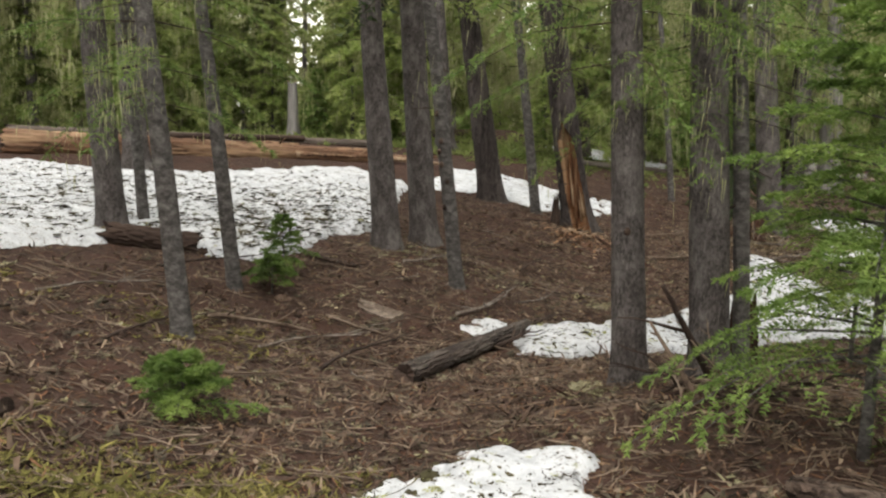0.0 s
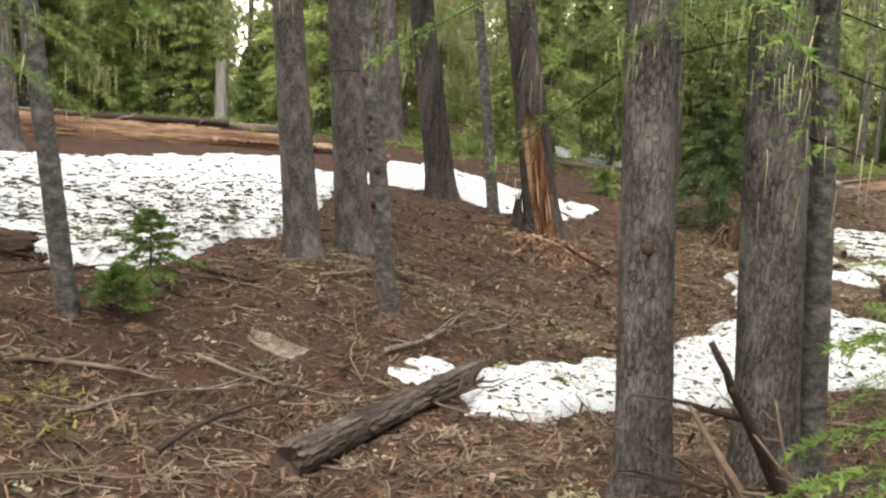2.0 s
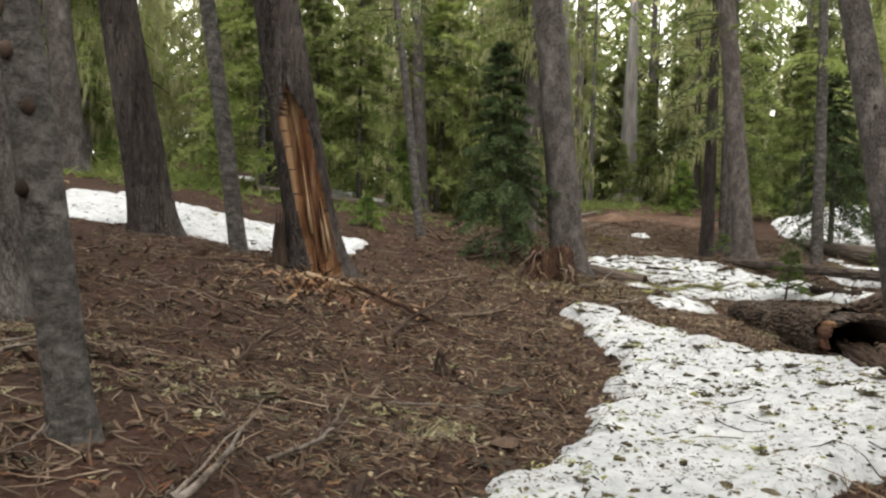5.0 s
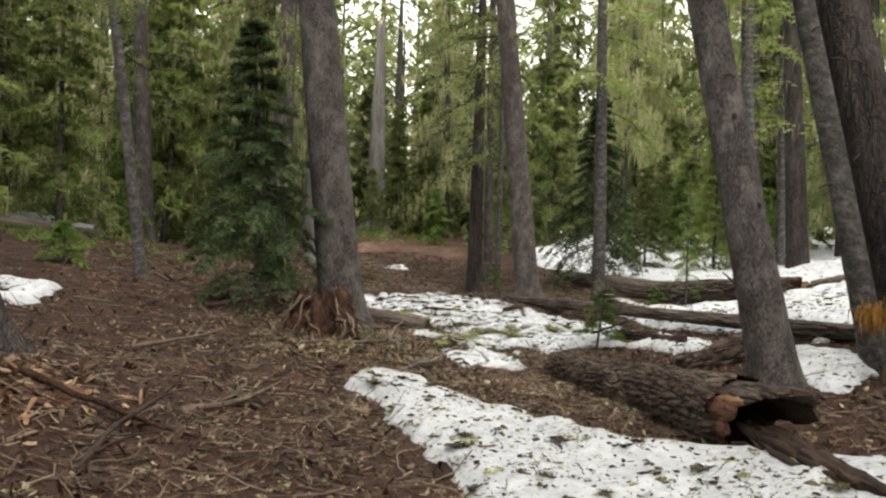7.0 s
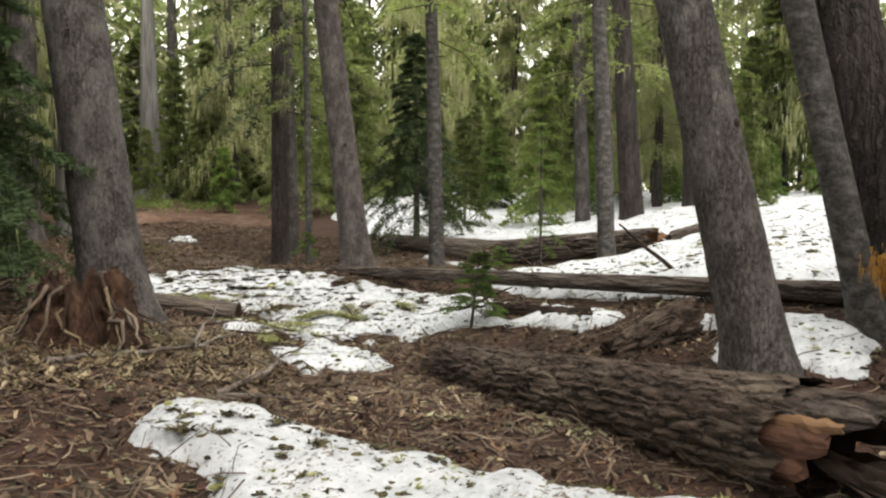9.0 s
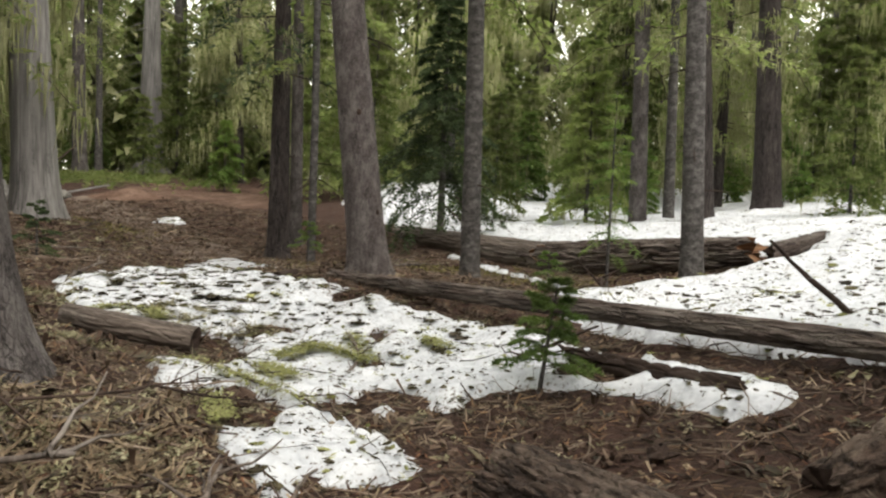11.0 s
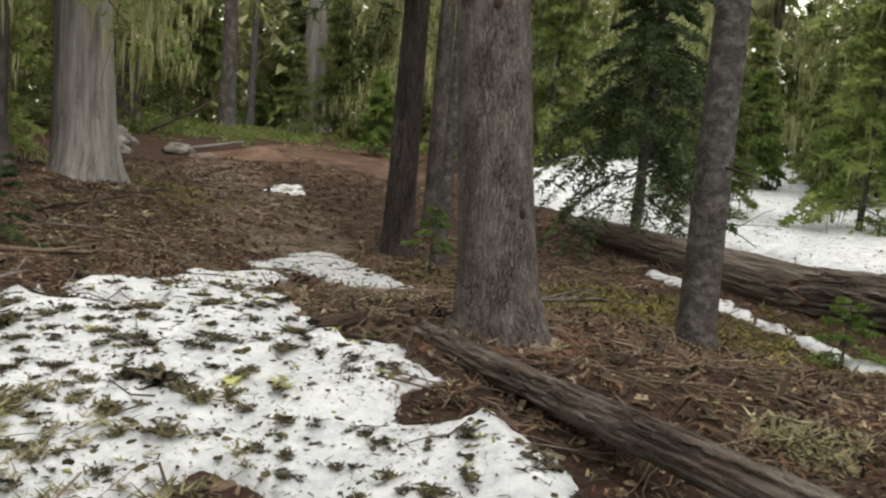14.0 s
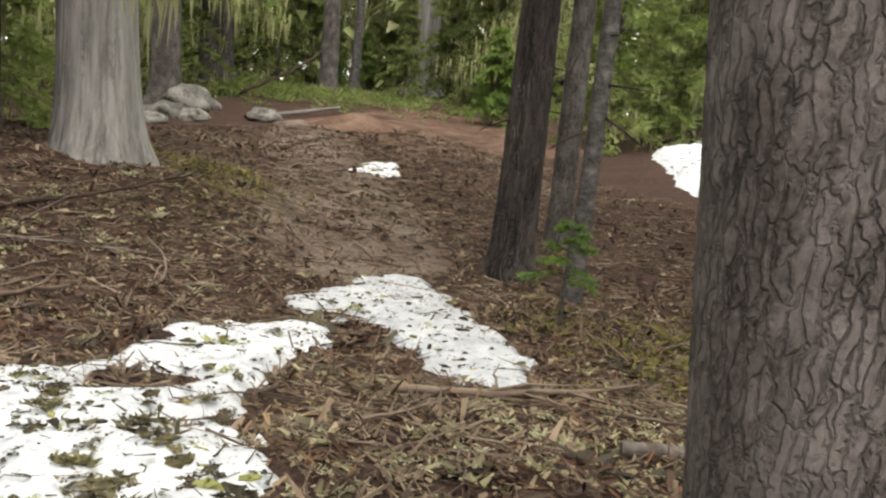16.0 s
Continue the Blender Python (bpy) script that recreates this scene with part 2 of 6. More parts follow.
FIR_DARK = material("dark_fir_needles", (0.03, 0.05, 0.022), (0.085, 0.125, 0.05), (0.115, 0.15, 0.058), 1.3, 7, 0.6, 0.1, spread=0.15, through_light=0.35)
FIR_MID = material("fir_needles", (0.09, 0.135, 0.036), (0.26, 0.32, 0.098), (0.35, 0.385, 0.15), 1.0, 6, 0.6, 0.1, spread=0.2, through_light=0.6)
FIR_FAR = material("distant_needles", (0.10, 0.145, 0.045), (0.27, 0.33, 0.115), (0.36, 0.39, 0.17), 0.15, 3, 0.6, 0.1, spread=0.25, through_light=0.6, island=True)
FIR_BRIGHT = material("young_fir_needles", (0.06, 0.105, 0.025), (0.185, 0.285, 0.068), (0.26, 0.34, 0.09), 1.6, 8, 0.55, 0.1, spread=0.12, through_light=0.4)
MOSS = material("yellow_green_moss", (0.055, 0.05, 0.013), (0.17, 0.158, 0.045), (0.225, 0.195, 0.066), 1.5, 9, 0.9, 0.2, spread=0.25, through_light=0.2, island=True)
ORANGE_MOSS = material("orange_lichen", (0.16, 0.07, 0.015), (0.42, 0.22, 0.05), (0.5, 0.3, 0.09), 4, 12, 0.9, 0.3, through_light=0.2, island=True)


# ---------------------------------------------------------------- mesh helpers
rng = np.random.default_rng(7)


def hashed(i, j, k, seed):
    v = (i * 374761393 + j * 668265263 + k * 2147483647 + seed * 974634777) & 0x7FFFFFFF
    v = ((v ^ (v >> 13)) * 1274126177) & 0x7FFFFFFF
    return ((v ^ (v >> 16)) & 0xFFFF) / 65535.0


def value_noise(x, y, z=None, seed=0):
    x = np.asarray(x, float)
    y = np.asarray(y, float)
    z = np.zeros_like(x) if z is None else np.asarray(z, float)
    xi, yi, zi = (np.floor(c).astype(np.int64) for c in (x, y, z))
    u, v, w = (c - np.floor(c) for c in (x, y, z))
    u, v, w = (c * c * (3 - 2 * c) for c in (u, v, w))
    r = 0
    for a in (0, 1):
        for b in (0, 1):
            for c in (0, 1):
                r = r + hashed(xi + a, yi + b, zi + c, seed) * (u if a else 1 - u) * (v if b else 1 - v) * (w if c else 1 - w)
    return r * 2 - 1


def fbm(x, y, z=None, seed=0, octaves=4):
    total, amp = 0, 1.0
    for o in range(octaves):
        f = 2.0 ** o
        total = total + amp * value_noise(np.asarray(x) * f, np.asarray(y) * f, None if z is None else np.asarray(z) * f, seed + o * 17)
        amp *= 0.5
    return total / 1.9


def cells(u, v, wrap, seed=0):
    """Distance to the border between cells of a jittered grid, over a surface that closes after `wrap` cells in u."""
    ui, vi = np.floor(u).astype(np.int64), np.floor(v).astype(np.int64)
    d1, d2 = np.full(u.shape, 9.0), np.full(u.shape, 9.0)
    for a in (-1, 0, 1):
        for b in (-1, 0, 1):
            cu, cv = ui + a, vi + b
            cw = np.mod(cu, wrap)
            px = cu + 0.15 + 0.7 * hashed(cw, cv, 0, seed)
            py = cv + 0.15 + 0.7 * hashed(cw, cv, 1, seed)
            d = np.hypot(u - px, v - py)
            near = d < d1
            d2 = np.where(near, d1, np.minimum(d2, d))
            d1 = np.where(near, d, d1)
    return d2 - d1


def mesh_from(name, verts, faces, mat, smooth=True):
    verts, faces = np.asarray(verts, np.float32), np.asarray(faces, np.int32)
    me = bpy.data.meshes.new(name)
    k, n = faces.shape
    me.vertices.add(len(verts))
    me.vertices.foreach_set("co", verts.ravel())
    me.loops.add(k * n)
    me.loops.foreach_set("vertex_index", faces.ravel())
    me.polygons.add(k)
    me.polygons.foreach_set("loop_start", np.arange(0, k * n, n, dtype=np.int32))
    me.polygons.foreach_set("use_smooth", np.full(k, smooth))
    me.update(calc_edges=True)
    me.materials.append(mat)
    return me


def mesh_of(name, pieces, smooth=False):
    """One triangle mesh from (vertices, triangles, material) pieces, a material slot each."""
    v, f = joined([(p[0], p[1]) for p in pieces])
    me = mesh_from(name, v, f, pieces[0][2], smooth)
    for p in pieces[1:]:
        me.materials.append(p[2])
    me.polygons.foreach_set("material_index", np.concatenate([np.full(len(p[1]), i, np.int32) for i, p in enumerate(pieces)]))
    return me


def part(name, me, parent, label=""):
    ob = new(name, me)
    ob.parent = parent
    return tagged(ob, label)


def thing(name, x, y, z, label, category, group="", kind="", turn=0.0):
    ob = new(name)
    ob.matrix_basis = pose(x, y, z, 0, 0, turn)
    return tagged(ob, label, category, group, kind)


def grid_faces(rows, cols, closed):
    i, j = np.meshgrid(np.arange(rows - 1), np.arange(cols if closed else cols - 1), indexing="ij")
    j2 = (j + 1) % cols
    return np.stack([i * cols + j, i * cols + j2, (i + 1) * cols + j2, (i + 1) * cols + j], -1).reshape(-1, 4)


def joined(pieces):
    vs, fs, base = [], [], 0
    for v, f in pieces:
        vs.append(v)
        fs.append(np.asarray(f) + base)
        base += len(v)
    return np.concatenate(vs), np.concatenate(fs)


def tube(points, radii, segments=8, rough=0.0, seed=0, cap=True):
    """A tapered limb along a bent line, its surface uneven."""
    p = np.asarray(points, float)
    r = np.asarray(radii, float)
    t = np.gradient(p, axis=0)
    t /= np.linalg.norm(t, axis=1)[:, None] + 1e-9
    ref = np.array([0.0, 0.0, 1.0]) if abs(t[:, 2]).mean() < 0.8 else np.array([1.0, 0.0, 0.0])
    a = np.cross(t, ref)
    a /= np.linalg.norm(a, axis=1)[:, None] + 1e-9
    b = np.cross(a, t)
    th = np.linspace(0, 2 * np.pi, segments, endpoint=False)
    rr = r[:, None] * np.ones(segments)
    if rough:
        rr = rr * (1 + rough * fbm(np.cos(th)[None] * 1.5 + np.arange(len(p))[:, None] * 0.4, np.sin(th)[None] * 1.5 + 0 * rr, seed=seed))
    v = p[:, None] + rr[..., None] * (np.cos(th)[None, :, None] * a[:, None] + np.sin(th)[None, :, None] * b[:, None])
    v = v.reshape(-1, 3)
    f = grid_faces(len(p), segments, True)
    if cap:
        n = len(v)
        v = np.concatenate([v, p[:1], p[-1:]])
        j = np.arange(segments)
        k = (j + 1) % segments
        last = (len(p) - 1) * segments
        f = np.concatenate([f, np.stack([j * 0 + n, k, j, j], -1), np.stack([j * 0 + n + 1, last + j, last + k, last + k], -1)])
        f[-2 * segments:, 3] = f[-2 * segments:, 0]
        f = np.concatenate([f[:-2 * segments], f[-2 * segments:]])
    return v, f


def quads_to_tris(f):
    f = np.asarray(f)
    t = np.concatenate([f[:, [0, 1, 2]], f[:, [0, 2, 3]]])
    ok = (t[:, 0] != t[:, 1]) & (t[:, 1] != t[:, 2]) & (t[:, 0] != t[:, 2])
    return t[ok]


def tube_mesh(name, pieces, mat):
    v, f = joined(pieces)
    return mesh_from(name, v, quads_to_tris(f), mat)


# ---------------------------------------------------------------- the lie of the land
BROAD = [(-11, 12, 0.1), (-11, 22, 0.5), (-7, 5, 0.8), (-6, 12, -0.03), (-6, 24, 0.32), (-6, 30, 0.21), (0, 0, -0.07), (0, 6, -1.1),
         (0, 12, -0.69), (0, 18, -0.03), (0, 24, 0.15), (2, 34, 0.88), (5, 1, 0.63), (6, 6, -0.04), (6, 12, -0.81), (6, 18, -0.56),
         (6, 24, -0.01), (6, 42, 0.27), (12, 6, -0.73), (12, 12, 0.14), (12, 18, -0.44), (12, 24, -0.69), (12, 30, -0.13), (13, 37, -0.8),
         (18, 12, -0.03), (18, 18, -0.13), (18, 24, -0.65), (18, 30, -0.72), (19, 38, -0.19), (25, 12, -0.04), (26, 24, -0.57), (26, 36, -0.47)]
KNOLLS = [(1.9, 7.2, 0.48), (0.4, 4, -0.06), (-0.4, 8, -0.06), (0.2, 11.7, 0.31), (-0.6, 13.8, 0.23), (2.6, 17, 0.33), (1.2, 19.2, -0.04),
          (4, 19, -0.26), (7.5, 19.4, 0.25), (9, 14.2, -0.09), (5, 15, -0.15), (9, 17.5, -0.38), (13.3, 21.3, 0.33), (15.5, 20.2, -0.24),
          (13.2, 26.2, -0.18), (13.5, 29, 0.3), (10.3, 20.6, -0.32), (9.6, 20.7, -0.06), (-2.5, 11.2, 0.12),
          (18.3, 21.2, -0.14), (17.6, 18.6, -0.1), (13.7, 16.8, -0.26), (15.9, 18.4, -0.12)]


def ground_height(x, y):
    x, y = np.asarray(x, float), np.asarray(y, float)
    z = np.full(np.broadcast(x, y).shape, 0.14)
    for table, size in ((BROAD, 4.2), (KNOLLS, 1.5)):
        for a, b, h in table:
            z = z + h * np.exp(-((x - a) ** 2 + (y - b) ** 2) / (2 * size * size))
    return z + 0.035 * fbm(x * 1.3, y * 1.3, seed=3) + 0.036 * fbm(x * 4, y * 4, seed=5, octaves=3)


# outlines of the snow that is left, in plan, and how deep it lies
SNOW_PATCHES = [
    ("melting snow bank strewn with dark needles", 0.11, [(-3.9, 12.3), (-3.3, 11.4), (-2.5, 11.6), (-2.2, 12.5), (-1.9, 13.7), (-1.3, 14.4), (-1.0, 17.8), (-0.8, 19),
                   (-2.2, 20.1), (-4.0, 18.6), (-5.5, 17.2), (-7.0, 16.6), (-9.5, 16.5), (-12, 14), (-10, 9), (-5.5, 8.4), (-4.7, 10.4)]),
    ("thin strip of old snow behind the trunks", 0.08, [(-0.6, 19.0), (0.1, 21.6), (1.0, 22.3), (2.9, 21.3), (4.7, 20.9), (4.2, 20.2), (2.1, 18.9), (0.9, 19.7)]),
    ("winding patch of old snow on the trail", 0.13, [(0.9, 9.5), (1.1, 10.6), (1.9, 11.2), (3.0, 11.9), (3.9, 12.8), (5.2, 14.4), (5.6, 15.6), (6.0, 16.7), (6.5, 17.1),
                   (6.8, 16.6), (6.6, 15.6), (6.8, 14.6), (7.1, 13.4), (7.6, 12.4), (6.6, 11.3), (5.2, 11.2), (4.2, 11.0), (3.3, 10.5), (2.5, 10.2), (1.6, 9.6)]),
    ("scrap of old snow beside a log", 0.05, [(0.25, 10.35), (0.6, 10.7), (0.85, 10.6), (0.7, 10.25), (0.4, 10.15)]),
    ("thin old snow under fir litter", 0.08, [(8.1, 17.5), (8.3, 18.2), (9.4, 20.2), (9.9, 22.0), (10.6, 23.4), (12.2, 24.2), (13.2, 25.2), (14.0, 25.0), (13.4, 24.3), (12.8, 23.4),
                   (12.4, 22.2), (12.35, 21.3), (12.2, 20.2), (11.9, 18.8), (11.5, 17.9), (11.2, 16.8), (10.8, 15.8), (10.3, 16.1), (10.6, 17.0), (10.4, 17.7), (9.6, 18.1), (9.0, 17.4)]),
    ("small tongue of old snow under litter", 0.05, [(14.1, 25.8), (15.5, 26.3), (15.2, 24.9), (14.8, 23.8), (14.3, 23.5), (14.1, 23.8), (14.3, 24.8)]),
    ("scrap of snow on the bare path", 0.05, [(17.4, 31.2), (18.0, 31.9), (18.5, 31.8), (18.1, 31.0)]),
    ("broad snowfield under young firs", 0.22, [(17.6, 17.3), (18.2, 19.4), (19.4, 22.4), (21.1, 25.6), (21.9, 28.9), (23.8, 31.2), (25.8, 32.0), (30, 35), (42, 36), (46, 20), (36, 10), (24, 8), (17, 10.5), (14.5, 12.8),
                   (11.9, 14.0), (11.0, 14.6), (11.6, 16.4), (12.0, 17.6), (12.8, 18.7), (14.0, 18.6), (15.0, 17.9), (16.2, 16.9)]),
    ("old snow lying between fallen logs", 0.1, [(10.44, 15.04), (9.21, 14.48), (9.27, 14.06), (9.22, 13.62), (9.97, 13.58), (10.39, 14.20)]),
    ("patch of old snow below the trail", 0.08, [(-0.7, 4.4), (0.2, 5.6), (0.5, 5.8), (1.1, 5.4), (1.0, 5.0), (1.3, 4.4), (0.4, 3.6)]),
    ("sliver of old snow along a fallen log", 0.05, [(16.6, 21.1), (17.4, 22.4), (18.2, 23.5), (18.0, 23.0), (17.0, 21.4), (16.1, 20.0), (15.9, 20.1)]),
    ("old snow glimpsed between far trunks", 0.1, [(3.5, 29), (7, 31), (8, 29), (5, 27.5)]),
    ("snow patch behind the standing trunks", 0.08, [(5.6, 10.4), (7.6, 11.4), (9.4, 10.8), (9.6, 8.6), (7, 8.0), (5.4, 9.0)]),
]
# holes of bare earth melted through the thin snow: x, y, radius
HOLES = [(8.75, 18.75, 0.45), (9.75, 20.6, 0.75), (9.2, 21.2, 0.7), (9.95, 18.3, 0.26), (12.6, 24.1, 0.25), (12.1, 20.6, 0.22), (11.0, 17.2, 0.3)]


def inside_depth(x, y, outline):
    """Signed distance to an outline in plan, positive inside."""
    best, inside = np.full(x.shape, 1e9), np.zeros(x.shape, bool)
    for (ax, ay), (bx, by) in zip(outline, outline[1:] + outline[:1]):
        ex, ey = bx - ax, by - ay
        t = np.clip(((x - ax) * ex + (y - ay) * ey) / (ex * ex + ey * ey), 0, 1)
        best = np.minimum(best, np.hypot(x - ax - t * ex, y - ay - t * ey))
        cross = (ay > y) != (by > y)
        inside ^= cross & (x < ex * (y - ay) / (by - ay + 1e-12) + ax)
    return np.where(inside, best, -best)


def snow_cover(x, y, depth, outline):
    d = inside_depth(x, y, outline)
    d = d + 0.16 * fbm(x * 1.6, y * 1.6, seed=41) + 0.13 * fbm(x * 5, y * 5, seed=43) + 0.05 * fbm(x * 14, y * 14, seed=45, octaves=2)
    for hx, hy, hr in HOLES:
        d = np.minimum(d, np.hypot(x - hx, y - hy) - hr + 0.12 * fbm(x * 4, y * 4, seed=47))
    if depth < 0.1:
        d = np.minimum(d, 0.35 + 0.9 * fbm(x * 1.9, y * 1.9, seed=53))
    rise = np.clip(d / (0.1 + depth * 1.1), 0, 1)
    top = depth * np.sqrt(rise * (2 - rise)) * (1 + 0.35 * fbm(x * 1.1, y * 1.1, seed=59)) + (0.05 * fbm(x * 3.2, y * 3.2, seed=61) - 0.022 * np.abs(fbm(x * 6, y * 6, seed=63, octaves=2))) * rise
    return d, top


def surface(x, y):
    """Height of whatever one would step on: bare ground or snow."""
    x, y = np.asarray(x, float), np.asarray(y, float)
    z = ground_height(x, y)
    extra = np.zeros(z.shape)
    for _, depth, outline in SNOW_PATCHES:
        d, top = snow_cover(x, y, depth, outline)
        extra = np.maximum(extra, np.where(d > 0, top, 0))
    return z + extra, extra > 0.004


def floor_at(x, y):
    return float(ground_height(np.array([x]), np.array([y]))[0])


def axis_lines(lo, hi, step, far):
    core = np.arange(lo, hi + step / 2, step)
    grow = []
    d, s = 0.0, step
    while d < far:
        s *= 1.22
        d += s
        grow.append(d)
    grow = np.array(grow)
    return np.concatenate([(lo - grow)[::-1], core, hi + grow])


gx, gy = axis_lines(-6, 20, 0.14, 320), axis_lines(1, 31, 0.14, 320)
GX, GY = np.meshgrid(gx, gy, indexing="ij")
ground = new("ground", mesh_from("ground", np.stack([GX, GY, ground_height(GX, GY)], -1).reshape(-1, 3), grid_faces(len(gx), len(gy), False)[:, ::-1], SOIL))
tagged(ground, "dark brown forest floor of needle litter and soil", "ground", kind="structure")

for label, depth, outline in SNOW_PATCHES:
    o = np.array(outline)
    lo, hi = o.min(0) - 0.4, o.max(0) + 0.4
    step = 0.06 if (hi - lo).max() < 12 else 0.12
    ax, ay = np.arange(lo[0], hi[0], step), np.arange(lo[1], hi[1], step)
    X, Y = np.meshgrid(ax, ay, indexing="ij")
    d, top = snow_cover(X, Y, depth, outline)
    Z = ground_height(X, Y) + np.where(d > 0, top + 0.004, np.maximum(d, -0.2) * 0.8 - 0.004)
    f = grid_faces(len(ax), len(ay), False)[:, ::-1]
    keep = (d.ravel() > -step * 1.5)[f].any(1)
    used, inv = np.unique(f[keep], return_inverse=True)
    snow = new("snow_patch", mesh_from("snow_patch", np.stack([X, Y, Z], -1).reshape(-1, 3)[used], inv.reshape(-1, 4), SNOW))
    tagged(snow, label, "snow", kind="structure")



def bare_patch(label, mat, outline, lift):
    o = np.array(outline)
    lo, hi = o.min(0) - 0.6, o.max(0) + 0.6
    ax, ay = np.arange(lo[0], hi[0], 0.13), np.arange(lo[1], hi[1], 0.13)
    X, Y = np.meshgrid(ax, ay, indexing="ij")
    d = inside_depth(X, Y, outline) + 0.35 * fbm(X * 0.9, Y * 0.9, seed=71) + 0.25 * fbm(X * 4, Y * 4, seed=73)
    Z = ground_height(X, Y) + np.clip(d * 0.1, -0.05, lift)
    f = grid_faces(len(ax), len(ay), False)[:, ::-1]
    keep = (d.ravel() > -0.15)[f].any(1)
    used, inv = np.unique(f[keep], return_inverse=True)
    tagged(new("bare_path", mesh_from("bare_path", np.stack([X, Y, Z], -1).reshape(-1, 3)[used], inv.reshape(-1, 4), mat)), label, "path", kind="structure")


bare_patch("trodden tan footpath through the litter", PATH_SOIL, [(14.3, 26.2), (14.9, 28.5), (16.2, 31.5), (17.0, 34.2), (18.4, 36.6), (20.0, 37.6), (19.6, 35.6), (18.6, 33.2), (17.8, 30.6), (16.6, 28.0), (15.8, 26.4)], 0.012)
bare_patch("reddish carpet of dead needles by the path", RED_CARPET, [(19.2, 33.0), (20.4, 37.5), (24, 40), (27, 38), (25, 34), (22, 31.5)], 0.012)
bare_patch("reddish carpet of dead needles below a trunk", RED_LITTER, [(2.3, 16.0), (2.4, 16.8), (3.3, 16.7), (3.5, 16.2), (3.0, 15.8)], 0.006)

bare_patch("orange rotten litter at the foot of a trunk", RED_LITTER, [(12.75, 21.1), (13.0, 20.75), (13.5, 20.8), (13.75, 21.3), (13.3, 21.55)], 0.005)


# ---------------------------------------------------------------- trunks
def trunk_surface(r, h, lean, fine, seed, plates, plate_depth, flare=0.4, ring=0.03, top_scale=0.25, bend=0.0, seen=4.6):
    """Rings of a tapering trunk with root flare; fine: segments round. Returns ring heights, angles, points and the plate relief."""
    zs = np.concatenate([np.arange(-0.25, min(seen, h), ring), np.linspace(min(seen, h), h, 14)[1:]]) if h > seen else np.arange(-0.25, h + ring / 2, ring)
    th = np.linspace(0, 2 * np.pi, fine, endpoint=False)
    Zt, Th = np.meshgrid(zs, th, indexing="ij")
    lobes = 0.6 * np.cos(3 * Th + seed) + 0.5 * np.cos(5 * Th + 2.3 * seed) + 0.3 * np.cos(2 * Th - seed)
    rad = r * (1 - (1 - top_scale) * np.clip(Zt, 0, None) / h) * (1 + 0.05 * fbm(np.cos(Th) * 1.1 + seed, np.sin(Th) * 1.1, Zt * 0.7, seed))
    rad = rad + r * flare * np.exp(-np.clip(Zt + 0.05, 0, None) / (0.5 * r + 0.1)) * (1 + 0.45 * lobes)
    around = max(6, int(round(2 * np.pi * r / plates[0])))
    e = cells(Th / (2 * np.pi) * around + 0.35 * fbm(Zt * 3, Th * 0 + 3, seed=seed), Zt / plates[1] + 0.5 * fbm(np.cos(Th) * 3, np.sin(Th) * 3, Zt * 2, seed + 3), around, seed)
    relief = np.clip(e / 0.22, 0, 1)
    grain = fbm(np.cos(Th) * r * 28, np.sin(Th) * r * 28, Zt * 9, seed + 9)
    some = np.clip(0.5 + 1.4 * fbm(np.cos(Th) * r * 14, np.sin(Th) * r * 14, Zt * 3, seed + 21), 0, 1)
    rad = rad + plate_depth * (relief - 1) * some + (0.002 + plate_depth * 0.5) * grain
    cx = lean[0] * Zt + bend * np.sin(np.clip(Zt, 0, None) * 0.7)
    cy = lean[1] * Zt + bend * 0.6 * np.cos(np.clip(Zt, 0, None) * 0.5)
    return zs, th, np.stack([cx + rad * np.cos(Th), cy + rad * np.sin(Th), Zt], -1)


def trunk_mesh(name, mat, **k):
    zs, th, pts = trunk_surface(**k)
    return mesh_from(name, pts.reshape(-1, 3), grid_faces(len(zs), len(th), True), mat)


